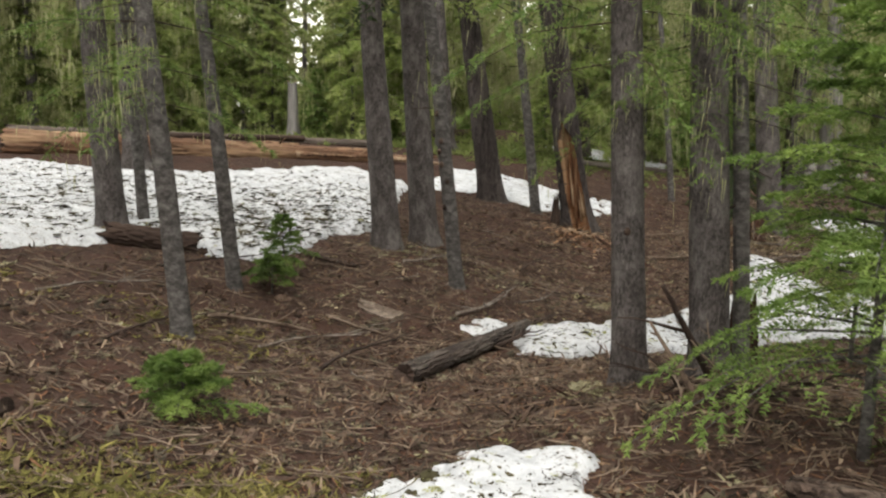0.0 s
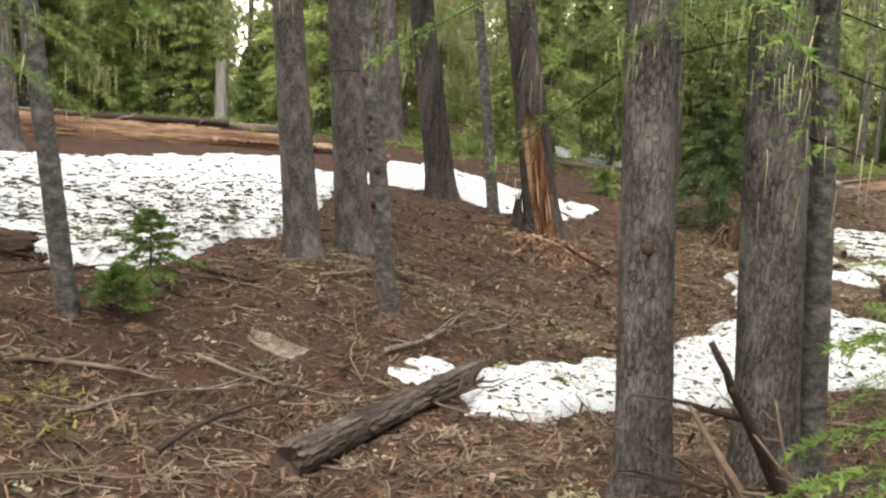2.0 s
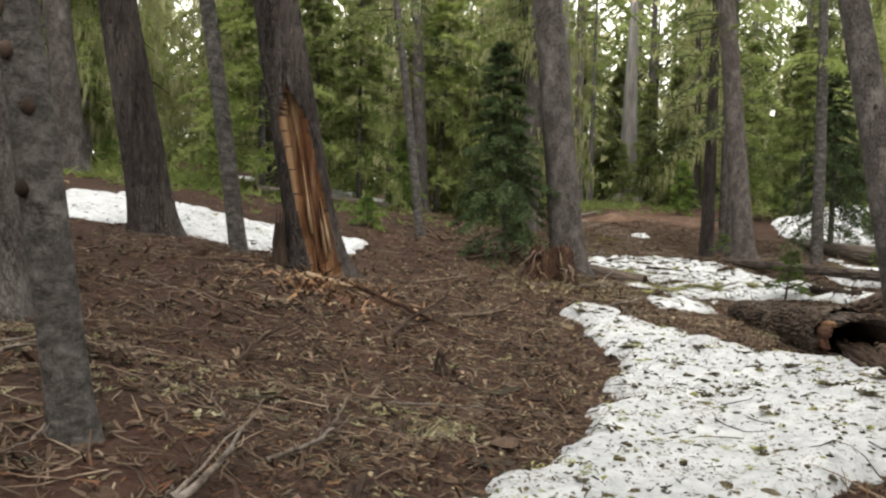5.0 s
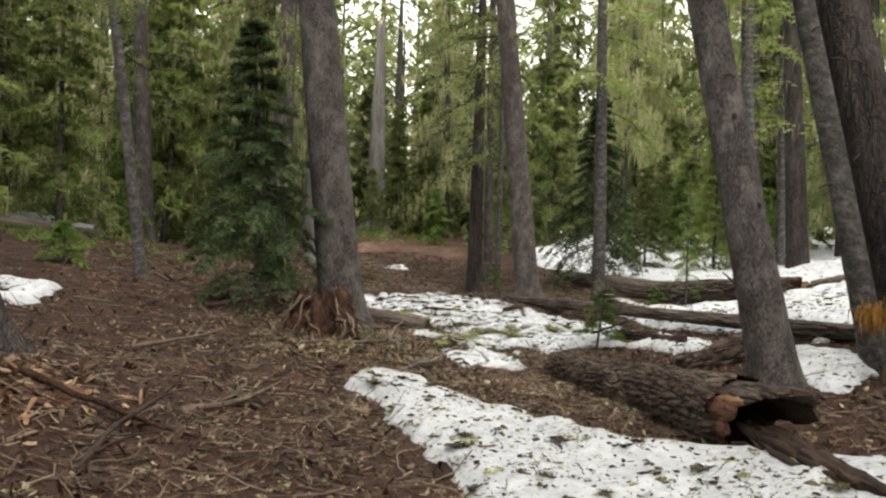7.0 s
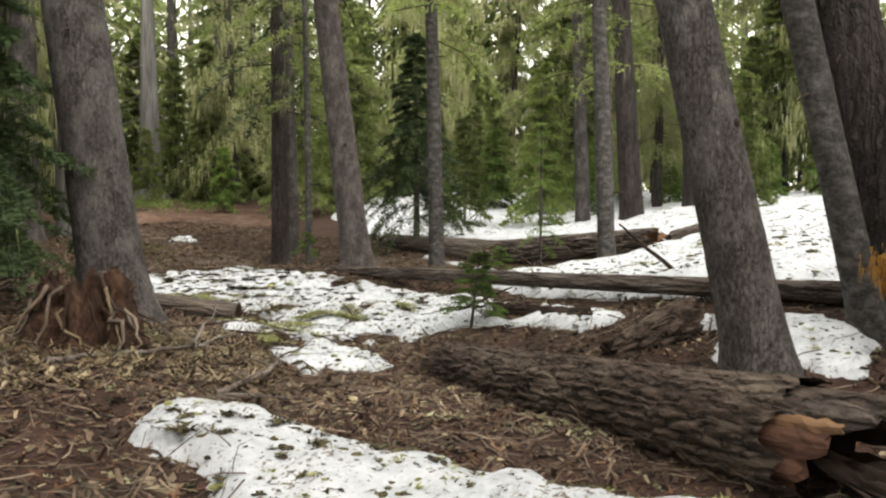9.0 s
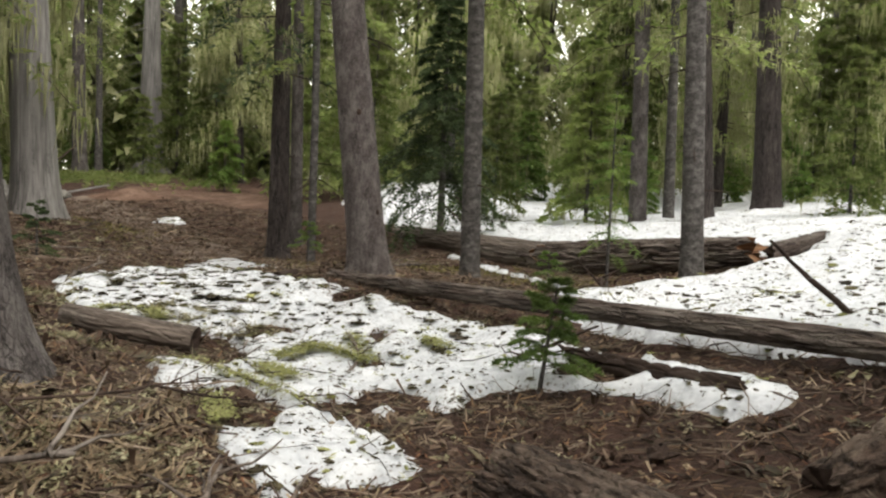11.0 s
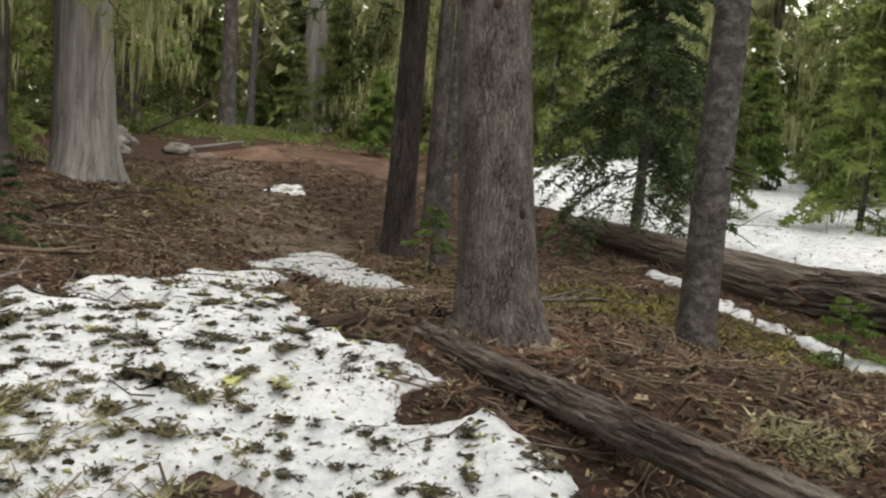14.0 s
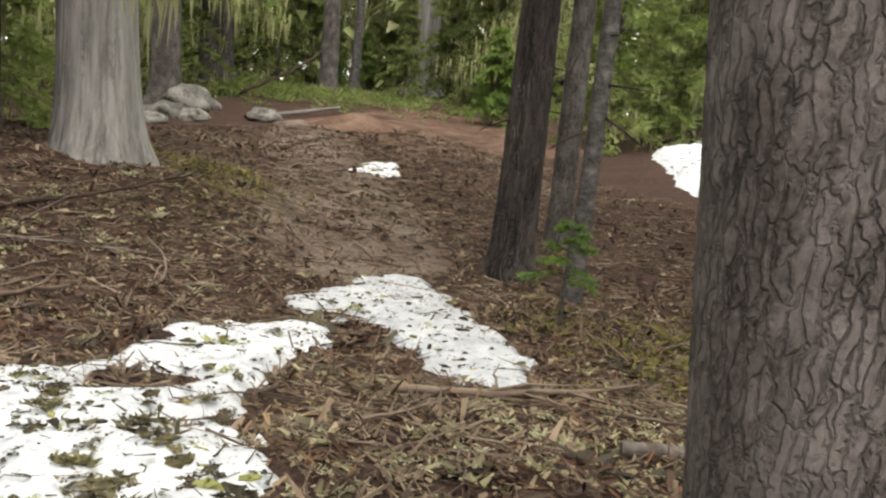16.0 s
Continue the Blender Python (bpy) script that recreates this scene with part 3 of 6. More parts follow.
# ---------------------------------------------------------------- needles and boughs
def sprays(origin, azimuth, length, droop, lift, twigs, needles, needle_len, needle_w, seed, spread=0.36, twist=0.25):
    """Boughs with side twigs set with needles. All inputs are arrays over boughs; returns needle triangles and bough lines."""
    g = np.random.default_rng(seed)
    nb = len(azimuth)
    s = np.linspace(0.18, 1.0, twigs)
    s = np.clip(s[None] + g.normal(0, 0.02, (nb, twigs)), 0.12, 1.0)
    out = np.stack([np.cos(azimuth), np.sin(azimuth), np.zeros(nb)], -1)
    side = np.stack([-np.sin(azimuth), np.cos(azimuth), np.zeros(nb)], -1)

    def at(t):
        return origin[:, None] + out[:, None] * (length[:, None] * t)[..., None] + np.array([0, 0, 1.0]) * (length[:, None] * (lift[:, None] * t - droop[:, None] * t * t))[..., None]

    base = at(s)
    tri = []
    for sign in (-1, 1):
        tl = length[:, None] * spread * (1.08 - s) * g.uniform(0.7, 1.25, s.shape) + 0.05
        ang = sign * (0.85 + g.normal(0, 0.18, s.shape))
        dirn = out[:, None] * np.cos(ang)[..., None] + side[:, None] * np.sin(ang)[..., None]
        dirn = dirn + np.array([0, 0, 1.0]) * (lift[:, None] * 0.5 - droop[:, None] * s * 1.3 + g.normal(0, 0.12, s.shape))[..., None]
        dirn /= np.linalg.norm(dirn, axis=-1, keepdims=True)
        perp = np.cross(dirn, np.array([0, 0, 1.0]))
        perp /= np.linalg.norm(perp, axis=-1, keepdims=True) + 1e-9
        perp2 = np.cross(perp, dirn)
        q = np.linspace(0.05, 1.0, needles)
        for ns in (-1, 1):
            root = base[:, :, None] + dirn[:, :, None] * (tl[..., None] * q)[..., None]
            root = root - np.array([0, 0, 1.0]) * (tl[..., None] * q * q * 0.3)[..., None]
            phi = g.normal(0, twist * 3.0, root.shape[:3])[..., None]
            nd = dirn[:, :, None] * g.uniform(0.5, 1.0, root.shape[:3])[..., None] + ns * (perp[:, :, None] * np.cos(phi) + perp2[:, :, None] * np.sin(phi)) * 0.8
            nd /= np.linalg.norm(nd, axis=-1, keepdims=True)
            w = dirn[:, :, None] * needle_w * 0.5 + g.normal(0, 0.25 * needle_w, root.shape)
            ln = needle_len * g.uniform(0.7, 1.25, root.shape[:3])[..., None]
            tri.append(np.stack([root - w, root + w, root + nd * ln], -2).reshape(-1, 3, 3))
    tri = np.concatenate(tri)
    line = at(np.broadcast_to(np.linspace(0, 1, 5), (nb, 5)))
    return tri, line


def tri_mesh(name, tri, mat):
    return mesh_from(name, tri.reshape(-1, 3), np.arange(len(tri) * 3).reshape(-1, 3), mat, smooth=False)


def strands(points, length, width, seed):
    """Thin hanging strands of beard lichen from points."""
    g = np.random.default_rng(seed)
    n = len(points)
    ln = length * g.uniform(0.4, 1.4, n)[:, None]
    a = g.uniform(0, 2 * np.pi, n)
    w = np.stack([np.cos(a), np.sin(a), np.zeros(n)], -1) * width * g.uniform(0.6, 1.4, n)[:, None]
    drop = np.concatenate([g.normal(0, 0.08, (n, 2)), -np.ones((n, 1))], 1) * ln
    return np.stack([points - w, points + w, points + drop], 1)


def bough_set(h0, h1, r0, r1, count, seed, droop=(0.15, 0.5), lift=(0.0, 0.35), lean=(0, 0), skew=1.0):
    g = np.random.default_rng(seed)
    f = np.linspace(0, 1, count) ** skew
    f = np.clip(f + g.normal(0, 0.02, count), 0, 1)
    z = h0 + (h1 - h0) * f
    az = np.arange(count) * 2.399963 + g.normal(0, 0.35, count)
    ln = (r0 + (r1 - r0) * f) * g.uniform(0.65, 1.2, count)
    origin = np.stack([lean[0] * z, lean[1] * z, z], -1)
    dr = droop[1] + (droop[0] - droop[1]) * f + g.normal(0, 0.06, count)
    li = lift[0] + (lift[1] - lift[0]) * f
    return origin, az, ln, dr, li


def crown_mesh(tri, lines, lengths, needle_mat, wood_mat, thick=0.012):
    """Needled sprays together with the limbs that carry them."""
    pieces = []
    for p, ln in zip(lines, lengths):
        k = thick * (0.6 + ln)
        pieces.append(tube(p[::2], np.linspace(k, k * 0.25, 3), 3, cap=False))
    v, f = joined(pieces)
    return mesh_of("crown", [(tri.reshape(-1, 3), np.arange(len(tri) * 3).reshape(-1, 3), needle_mat), (v, quads_to_tris(f), wood_mat)])


def young_fir(name, x, y, h, r, label, category="young fir", seed=1, boughs=26, twigs=9, needles=9, nl=0.03, nw=0.004, mat=None, lean=(0, 0), bare=0.08,
              group="", trunk_r=None, lichen=0, beard=(0.2, 0.004), droop=(0.0, 0.35), lift=(0.5, 0.1), spread=0.36, sink=0.0):
    mat = mat or FIR_BRIGHT
    tree = thing(name, x, y, floor_at(x, y) - sink, label, category, group)
    tr = trunk_r or 0.012 + 0.012 * h
    zs = np.linspace(-0.15, h, 12)
    part("trunk", tube_mesh("trunk", [tube(np.stack([lean[0] * zs, lean[1] * zs, zs], -1), np.linspace(tr, tr * 0.15, 12), 8, 0.15, seed)], BARK_SMOOTH), tree)
    o, az, ln, dr, li = bough_set(h * bare, h * 0.98, r, r * 0.12, boughs, seed, droop, lift[::-1], lean, 0.9)
    tri, lines = sprays(o, az, ln, dr, li, twigs, needles, nl, nw, seed + 5, spread)
    part("crown", crown_mesh(tri, lines, ln, mat, BARK_SMOOTH, 0.006), tree)
    if lichen:
        g = np.random.default_rng(seed + 9)
        pts = lines[g.integers(0, len(lines), lichen), g.integers(1, 5, lichen)] + g.normal(0, 0.05, (lichen, 3))
        part("lichen", tri_mesh("lichen", strands(pts, beard[0], beard[1], seed), LICHEN_HANG), tree, "hanging pale green lichen")["kind"] = "stuff"
    return tree


def stubs(parent, r, lean, zlo, zhi, count, seed, mat):
    """Broken dead branch stubs on a trunk."""
    g = np.random.default_rng(seed)
    for _ in range(count):
        z, a, ln = g.uniform(zlo, zhi), g.uniform(0, 2 * np.pi), g.uniform(0.08, 0.45)
        d = np.array([np.cos(a), np.sin(a), g.uniform(-0.5, 0.2)])
        p0 = np.array([lean[0] * z, lean[1] * z, z]) + d * r * 0.8
        k = np.linspace(0, 1, 4)[:, None]
        line = p0 + d * ln * k + np.array([0, 0, -0.12]) * ln * k ** 2
        part("branch_stub", tube_mesh("branch_stub", [tube(line, np.linspace(0.012, 0.004, 4), 5)], mat), parent)


BARKS = {"plated": (BARK_PLATE, (0.04, 0.13), 0.004), "grey": (BARK_GREY, (0.035, 0.1), 0.005), "red": (BARK_RED, (0.035, 0.24), 0.016), "smooth": (BARK_SMOOTH, (0.05, 0.06), 0.003),
         "silver": (SILVER, (0.05, 0.6), 0.006)}
# x, y, radius, lean east, lean north, bark, low boughs from, words
TREES = [
    (1.70, 7.17, 0.155, -0.063, 0.017, "grey", 2.7, "tall straight conifer with flaky grey bark"),
    (2.5, 7.42, 0.185, -0.067, 0.025, "grey", 2.5, "tall grey-barked conifer beside a brush heap"),
    (2.83, 7.5, 0.08, -0.08, 0.03, "smooth", 2.8, "slim conifer pressed against a thicker trunk"),
    (-0.9, 13.3, 0.225, -0.086, -0.01, "grey", 4.4, "stout dark grey conifer trunk on a rise"),
    (-0.32, 14.15, 0.235, -0.077, 0.0, "grey", 4.4, "stout dark grey conifer in a close clump"),
    (0.22, 11.7, 0.105, -0.127, 0.0, "smooth", 4.2, "slim leaning conifer with black knots"),
    (1.1, 18.95, 0.29, -0.16, 0.013, "red", 4.6, "thick leaning conifer with furrowed red-brown bark"),
    (2.0, 17.95, 0.11, -0.136, 0.02, "smooth", 4.4, "slim leaning conifer with pale blotched bark"),
    (7.75, 19.5, 0.29, -0.096, 0.062, "grey", 4.6, "thick purplish grey conifer beside a rotten stump"),
    (13.13, 21.2, 0.232, -0.072, 0.085, "plated", 4.4, "thick conifer with cracked grey-brown bark plates"),
    (16.35, 26.1, 0.2, -0.003, 0.003, "red", 3.4, "dark conifer with hanging lichen boughs"),
    (17.9, 27.2, 0.14, -0.01, 0.01, "grey", 4.0, "grey conifer behind a darker trunk"),
    (16.3, 25.2, 0.075, 0.0, 0.01, "smooth", 3.4, "thin conifer pole beside small firs"),
    (14.9, 20.9, 0.135, -0.014, 0.02, "smooth", 4.0, "slim conifer with dark mottled bark"),
    (9.12, 14.2, 0.225, -0.07, 0.21, "grey", 4.8, "leaning grey-brown conifer over fallen logs"),
    (9.95, 13.62, 0.13, -0.05, 0.225, "smooth", 4.8, "leaning slim conifer close to a thick one"),
    (10.45, 13.35, 0.33, -0.05, 0.27, "red", 5.0, "thick leaning conifer with furrowed brown bark"),
    (15.92, 18.23, 0.145, -0.017, 0.04, "smooth", 4.2, "slim conifer with speckled pale bark"),
    (12.1, 28.9, 0.32, 0.02, -0.01, "grey", 4.6, "thick grey conifer beside a silver snag"),
    (-4.7, 11.7, 0.2, -0.057, -0.02, "grey", 3.8, "grey conifer standing in the snow bank"),
    (-2.6, 8.1, 0.105, -0.087, -0.03, "smooth", 2.3, "slim dark conifer with low green sprays"),
    (-4.7, 12.9, 0.09, -0.06, -0.02, "smooth", 3.6, "thin conifer standing in old snow"),
    (-2.6, 10.2, 0.095, -0.1, -0.03, "smooth", 3.6, "thin dark conifer pole with low twigs"),
    (0.0, 26.3, 0.3, -0.09, 0.0, "grey", 4.8, "pale grey conifer with a flared foot"),
    (6.1, 22.2, 0.085, -0.118, 0.044, "smooth", 3.2, "thin pale leaning conifer pole"),
    (-6.4, 17.3, 0.26, -0.05, 0.0, "grey", 4.4, "grey conifer behind the snow bank"),
    (21.3, 19.9, 0.27, -0.02, 0.06, "red", 3.4, "dark conifer at the edge of the snowfield"),
    (21.7, 21.3, 0.18, -0.01, 0.03, "grey", 3.6, "grey conifer in the snowfield"),
    (22.4, 20.9, 0.12, -0.01, 0.03, "smooth", 3.4, "thin conifer in the snowfield"),
    (25.0, 19.6, 0.32, 0.0, 0.05, "red", 3.6, "broad dark conifer behind the snowfield"),
    (19.4, 42.9, 0.36, -0.02, 0.0, "grey", 4.2, "thick grey conifer behind mossy rocks"),
    (22.7, 43.0, 0.27, -0.02, 0.0, "grey", 4.2, "grey conifer at the far side of the clearing"),
    (24.2, 44.2, 0.15, 0.0, 0.0, "smooth", 4.2, "thin conifer at the far side of the clearing"),
    (16.8, 38.8, 0.33, -0.02, 0.0, "grey", 4.2, "grey conifer at the clearing's edge"),
    (4.6, 28.2, 0.3, -0.05, 0.0, "red", 3.6, "dark conifer deep among green saplings"),
    (9.4, 30.5, 0.22, -0.05, 0.0, "grey", 3.6, "grey conifer deep among green saplings"),
]
KNOTS = {5: (1.2, 1.56, 1.8, 1.98, 2.12, 2.5), 6: (1.3, 2.04, 2.7), 14: (1.75, 2.6), 9: (0.75, 1.9), 0: (1.4,)}


def knot(trunk_part, r, lean, z, a):
    th, ph = np.linspace(0, 2 * np.pi, 12, endpoint=False), np.linspace(0.05, np.pi - 0.05, 8)
    P, T = np.meshgrid(ph, th, indexing="ij")
    k = (1 + 0.3 * fbm(np.cos(T) * 2 + z, np.sin(T) * 2, P, 3))[..., None]
    n = np.stack([np.sin(P) * np.cos(T), np.sin(P) * np.sin(T), np.cos(P)], -1) * k * np.array([0.03, 0.03, 0.04])
    n = n + np.array([lean[0] * z + math.cos(a) * r * 0.94, lean[1] * z + math.sin(a) * r * 0.94, z])
    part("knot", mesh_from("knot", n.reshape(-1, 3), grid_faces(8, 12, True), DARK_WOOD), trunk_part, "dark round branch knot")


for i, (x, y, r, lx, ly, bark, low, words) in enumerate(TREES):
    mat, plates, depth = BARKS[bark]
    near = y < 23 and -1.5 < x < 16
    close = y < 24 and -8 < x < 17
    tree = thing("conifer_tree", x, y, floor_at(x, y) - 0.03, words, "tree", "standing conifers")
    h = 15.0 + 3 * math.sin(i * 1.7)
    stem = part("trunk", trunk_mesh("trunk", mat, r=r, h=h, lean=(lx, ly), fine=88 if near and r > 0.12 else 40, seed=i + 1, plates=plates, plate_depth=depth * min(1, r / 0.2),
                             ring=0.032 if near and r > 0.12 else 0.07, bend=0.02 if r < 0.14 else 0.0, flare=0.42 if r > 0.12 else 0.3), tree)
    stubs(stem, r, (lx, ly), 1.2, 4.2, 5 if r < 0.15 else 3, 100 + i, DARK_WOOD)
    for kz in KNOTS.get(i, ()):
        knot(stem, r * (1 - 0.75 * kz / h), (lx, ly), kz, radians(-105 + 25 * math.sin(kz * 9)))
    o, az, ln, dr, li = bough_set(low, h * 0.98, 1.9 if r > 0.15 else 1.3, 0.35, 34, 300 + i, (0.1, 0.5), (0.05, 0.25), (lx, ly))
    tri, lines = sprays(o, az, ln, dr, li, 9, 3, 0.14, 0.055, 400 + i, 0.4)
    if low < 3:
        o2, az2, ln2, dr2, li2 = bough_set(low, low + 1.6, 1.5, 1.5, 16, 350 + i, (0.2, 0.45), (0.0, 0.1), (lx, ly))
        tri2, lines2 = sprays(o2, az2, ln2, dr2, li2, 14, 11, 0.045, 0.011, 450 + i, 0.34)
        tri = np.concatenate([tri[tri[:, 0, 2] > low + 1.4], tri2])
        lines, ln = np.concatenate([lines2, lines[10:]]), np.concatenate([ln2, ln[10:]])
    part("crown", crown_mesh(tri, lines, ln, FIR_BRIGHT if low < 3 else FIR_MID if i % 5 else FIR_DARK, DARK_WOOD, 0.004 if low < 3 else 0.008), tree)
    g = np.random.default_rng(500 + i)
    pts = lines[g.integers(0, 16, 900), g.integers(1, 5, 900)] + g.normal(0, 0.1, (900, 3))
    part("lichen", tri_mesh("lichen", strands(pts, 0.17 if close else 0.22, 0.0028 if close else 0.01, 600 + i), LICHEN_HANG), tree, "hanging pale green lichen")["kind"] = "stuff"


# the split tree: bark shell, with a long scar of rotten wood
def split_tree(x, y):
    r, h, lean = 0.31, 15.0, (-0.168, 0.043)
    tree = thing("conifer_tree", x, y, floor_at(x, y) - 0.03, "leaning conifer with a long rotten orange scar", "tree", "standing conifers")
    zs, th, pts = trunk_surface(r, h, lean, 128, 77, (0.05, 0.26), 0.02, flare=0.5, ring=0.02)
    Z, T = np.meshgrid(zs, th, indexing="ij")
    centre = np.stack([lean[0] * Z, lean[1] * Z, Z], -1)
    # the scar faces the trail and slants down to the east
    mid = radians(-112) + (2.1 - Z) / 2.1 * radians(26)
    half = radians(34) * np.clip((2.18 - Z + 0.05 * fbm(T * 5, Z * 0, seed=5)) / 0.35, 0, 1) * (1.0 - 0.25 * np.clip(1 - Z / 0.6, 0, 1))
    off = (T - mid + np.pi) % (2 * np.pi) - np.pi
    edge = half - np.abs(off) + 0.018 * fbm(T * 4, Z * 4, seed=6)
    scar = edge > 0
    hollow = np.clip((-off - 0.02) / 0.25, 0, 1) * np.clip((Z - 0.75) / 0.3, 0, 1) + np.clip((off - 0.25) / 0.2, 0, 1) * np.clip((0.9 - Z) / 0.3, 0, 1) * 0.7
    inward = np.where(scar, 0.035 + 0.035 * fbm(T * 9, Z * 0.3, seed=8) + 0.2 * hollow + 0.05 * np.clip(edge / 0.2, 0, 1), 0)
    inward = np.where(scar & (np.abs(fbm(T * 7, Z * 0.25, seed=11)) < 0.09), inward + 0.05, inward)
    out = pts - centre
    rad = np.linalg.norm(out[..., :2], axis=-1, keepdims=True)
    p2 = centre + out * np.clip(1 - inward[..., None] / rad, 0.2, 1)
    f = grid_faces(len(zs), len(th), True)
    flat = scar.ravel()[f].sum(1) >= 2
    v = p2.reshape(-1, 3)
    for nm, sel, mat, words in (("trunk", ~flat, BARK_RED, "furrowed dark bark"), ("exposed_wood", flat, SCAR, "rotten orange heartwood with pale streaks")):
        used, inv = np.unique(f[sel], return_inverse=True)
        wood = part(nm, mesh_from(nm, v[used], inv.reshape(-1, 4), mat), tree, words)
    g = np.random.default_rng(21)
    for _ in range(6):
        z = g.uniform(-0.05, 0.5)
        a = radians(-112) + (2.1 - z) / 2.1 * radians(26) + g.uniform(-0.4, 0.4)
        p = np.array([lean[0] * z + math.cos(a) * r * 0.93, lean[1] * z + math.sin(a) * r * 0.93, z])
        ln = g.uniform(0.4, 0.9)
        d = np.array([lean[0] + g.normal(0, 0.03), lean[1], 1.0]) * ln
        k = np.linspace(0, 1, 4)[:, None]
        part("splinter", tube_mesh("splinter", [tube(p + d * k, [0.02, 0.016, 0.01, 0.002], 4)], PALE_WOOD if _ % 2 else ROTTEN), wood)
    o, az, ln, dr, li = bough_set(4.6, h * 0.98, 2.0, 0.4, 44, 333, (0.1, 0.5), (0.05, 0.25), lean)
    tri, lines = sprays(o, az, ln, dr, li, 10, 4, 0.12, 0.045, 433, 0.4)
    part("crown", crown_mesh(tri, lines, ln, FIR_MID, DARK_WOOD, 0.008), tree)


split_tree(2.8, 17.1)


def snag(x, y, r, h, lean, seed, label, ring=0.04, flare=0.5):
    tree = thing("dead_snag", x, y, floor_at(x, y) - 0.05, label, "dead tree")
    zs, th, pts = trunk_surface(r, h, lean, 80, seed, (0.05, 0.7), 0.008, flare=flare, ring=ring, top_scale=0.7 if h < 6 else 0.35)
    broken = np.clip((pts[..., 2] - h * 0.93) / (h * 0.07), 0, 1)
    pts[..., 2] -= broken * 0.12 * h * (0.5 + 0.5 * fbm(np.cos(th) * 2, np.sin(th) * 2, seed=seed))[None]
    part("trunk", mesh_from("trunk", pts.reshape(-1, 3), grid_faces(len(zs), len(th), True), SILVER), tree)
    n = len(th)
    ring_pts = pts[-1]
    v = np.concatenate([ring_pts, ring_pts.mean(0)[None] - [0, 0, 0.06]])
    j = np.arange(n)
    part("broken_top", mesh_from("broken_top", v, np.stack([j, (j + 1) % n, j * 0 + n], -1), PALE_WOOD), tree)
    return tree


snag(13.46, 29.16, 0.4, 12.0, (-0.04, 0.016), 31, "thick barkless silver-grey dead trunk", 0.03, 0.35)
snag(-5.1, 28.0, 0.21, 1.95, (-0.021, 0.0), 32, "short broken pale grey stump")
far_snag = snag(28.5, 47.0, 0.55, 12.0, (0.0, 0.0), 33, "pale grey dead tree with shaggy branches", 0.08, 0.9)
g = np.random.default_rng(5)
az = g.uniform(0, 6.28, 40)
zz = g.uniform(1.0, 9.0, 40)
pieces = []
for a, z in zip(az, zz):
    ln = g.uniform(0.6, 1.6)
    k = np.linspace(0, 1, 4)[:, None]
    pieces.append(tube(np.array([0, 0, z]) + np.array([math.cos(a), math.sin(a), -0.35]) * ln * k, [0.03, 0.02, 0.014, 0.006], 4, cap=False))
v, f = joined(pieces)
part("dead_crown", mesh_from("dead_crown", v, f, SILVER), far_snag, "drooping dead grey branches")


# ---------------------------------------------------------------- young firs
young_fir("young_fir", 6.8, 20.06, 3.6, 1.15, "dark dense young fir beside a thick trunk", seed=3, boughs=110, twigs=12, needles=8, nl=0.065, nw=0.024, mat=FIR_DARK, lean=(-0.03, 0.02), trunk_r=0.06, lichen=200, droop=(0.2, 0.6), lift=(0.35, 0.1))
small = young_fir("young_fir", 10.5, 17.45, 0.78, 0.44, "small bright green fir growing through snow", seed=4, boughs=19, twigs=11, needles=17, nl=0.034, nw=0.007, mat=FIR_BRIGHT, lean=(0.06, -0.1), bare=0.22, droop=(0.0, 0.3), lift=(0.35, 0.15), spread=0.42)
tuft_rng = np.random.default_rng(3)
tuft_at = tuft_rng.normal((0.05, -0.07, 0.76), (0.08, 0.08, 0.05), (700, 3))
tuft_tip = tuft_at + tuft_rng.normal(0, 0.035, (700, 3))
part("lichen", tri_mesh("lichen", np.stack([tuft_at - [0.004, 0, 0], tuft_at + [0.004, 0.003, 0], tuft_tip], 1), LICHEN), small, "pale tuft of lichen on the tip")["kind"] = "stuff"
young_fir("young_fir", -2.2, 11.3, 0.78, 0.5, "small fir at the foot of the snow bank", seed=6, boughs=24, twigs=9, needles=11, nl=0.04, nw=0.011, mat=FIR_BRIGHT, bare=0.25, droop=(0.05, 0.3))
young_fir("young_fir", -2.15, 10.3, 0.5, 0.46, "low fir sapling beside a fallen branch", seed=7, boughs=18, twigs=10, needles=12, nl=0.042, nw=0.012, mat=FIR_BRIGHT, bare=0.45, droop=(0.0, 0.25), lift=(0.2, 0.1))
young_fir("young_fir", -1.9, 5.9, 0.42, 0.6, "low bright fir seedling in brown litter", seed=8, boughs=26, twigs=10, needles=12, nl=0.04, nw=0.012, mat=FIR_BRIGHT, droop=(0.0, 0.2), lift=(0.3, 0.15))
young_fir("young_fir", 5.1, 22.4, 0.55, 0.45, "low bushy bright green fir sapling", seed=9, boughs=26, twigs=9, needles=8, nl=0.044, nw=0.0152, mat=FIR_BRIGHT)
young_fir("young_fir", 11.55, 25.7, 0.75, 0.42, "low dark fir sapling on bare litter", seed=10, boughs=14, twigs=9, needles=9, nl=0.037, nw=0.0133, mat=FIR_DARK)
young_fir("young_fir", 15.05, 19.0, 2.5, 0.5, "spindly young fir with bare lower twigs", seed=11, boughs=26, twigs=8, needles=8, nl=0.034, nw=0.009, mat=FIR_BRIGHT, bare=0.2, trunk_r=0.028, lichen=60, droop=(0.2, 0.55))
young_fir("young_fir", 2.75, 5.1, 3.6, 1.45, "bright green young fir close to the trail", seed=12, boughs=100, twigs=14, needles=12, nl=0.045, nw=0.013, mat=FIR_BRIGHT, trunk_r=0.045, bare=0.12, droop=(0.1, 0.45), lichen=60)
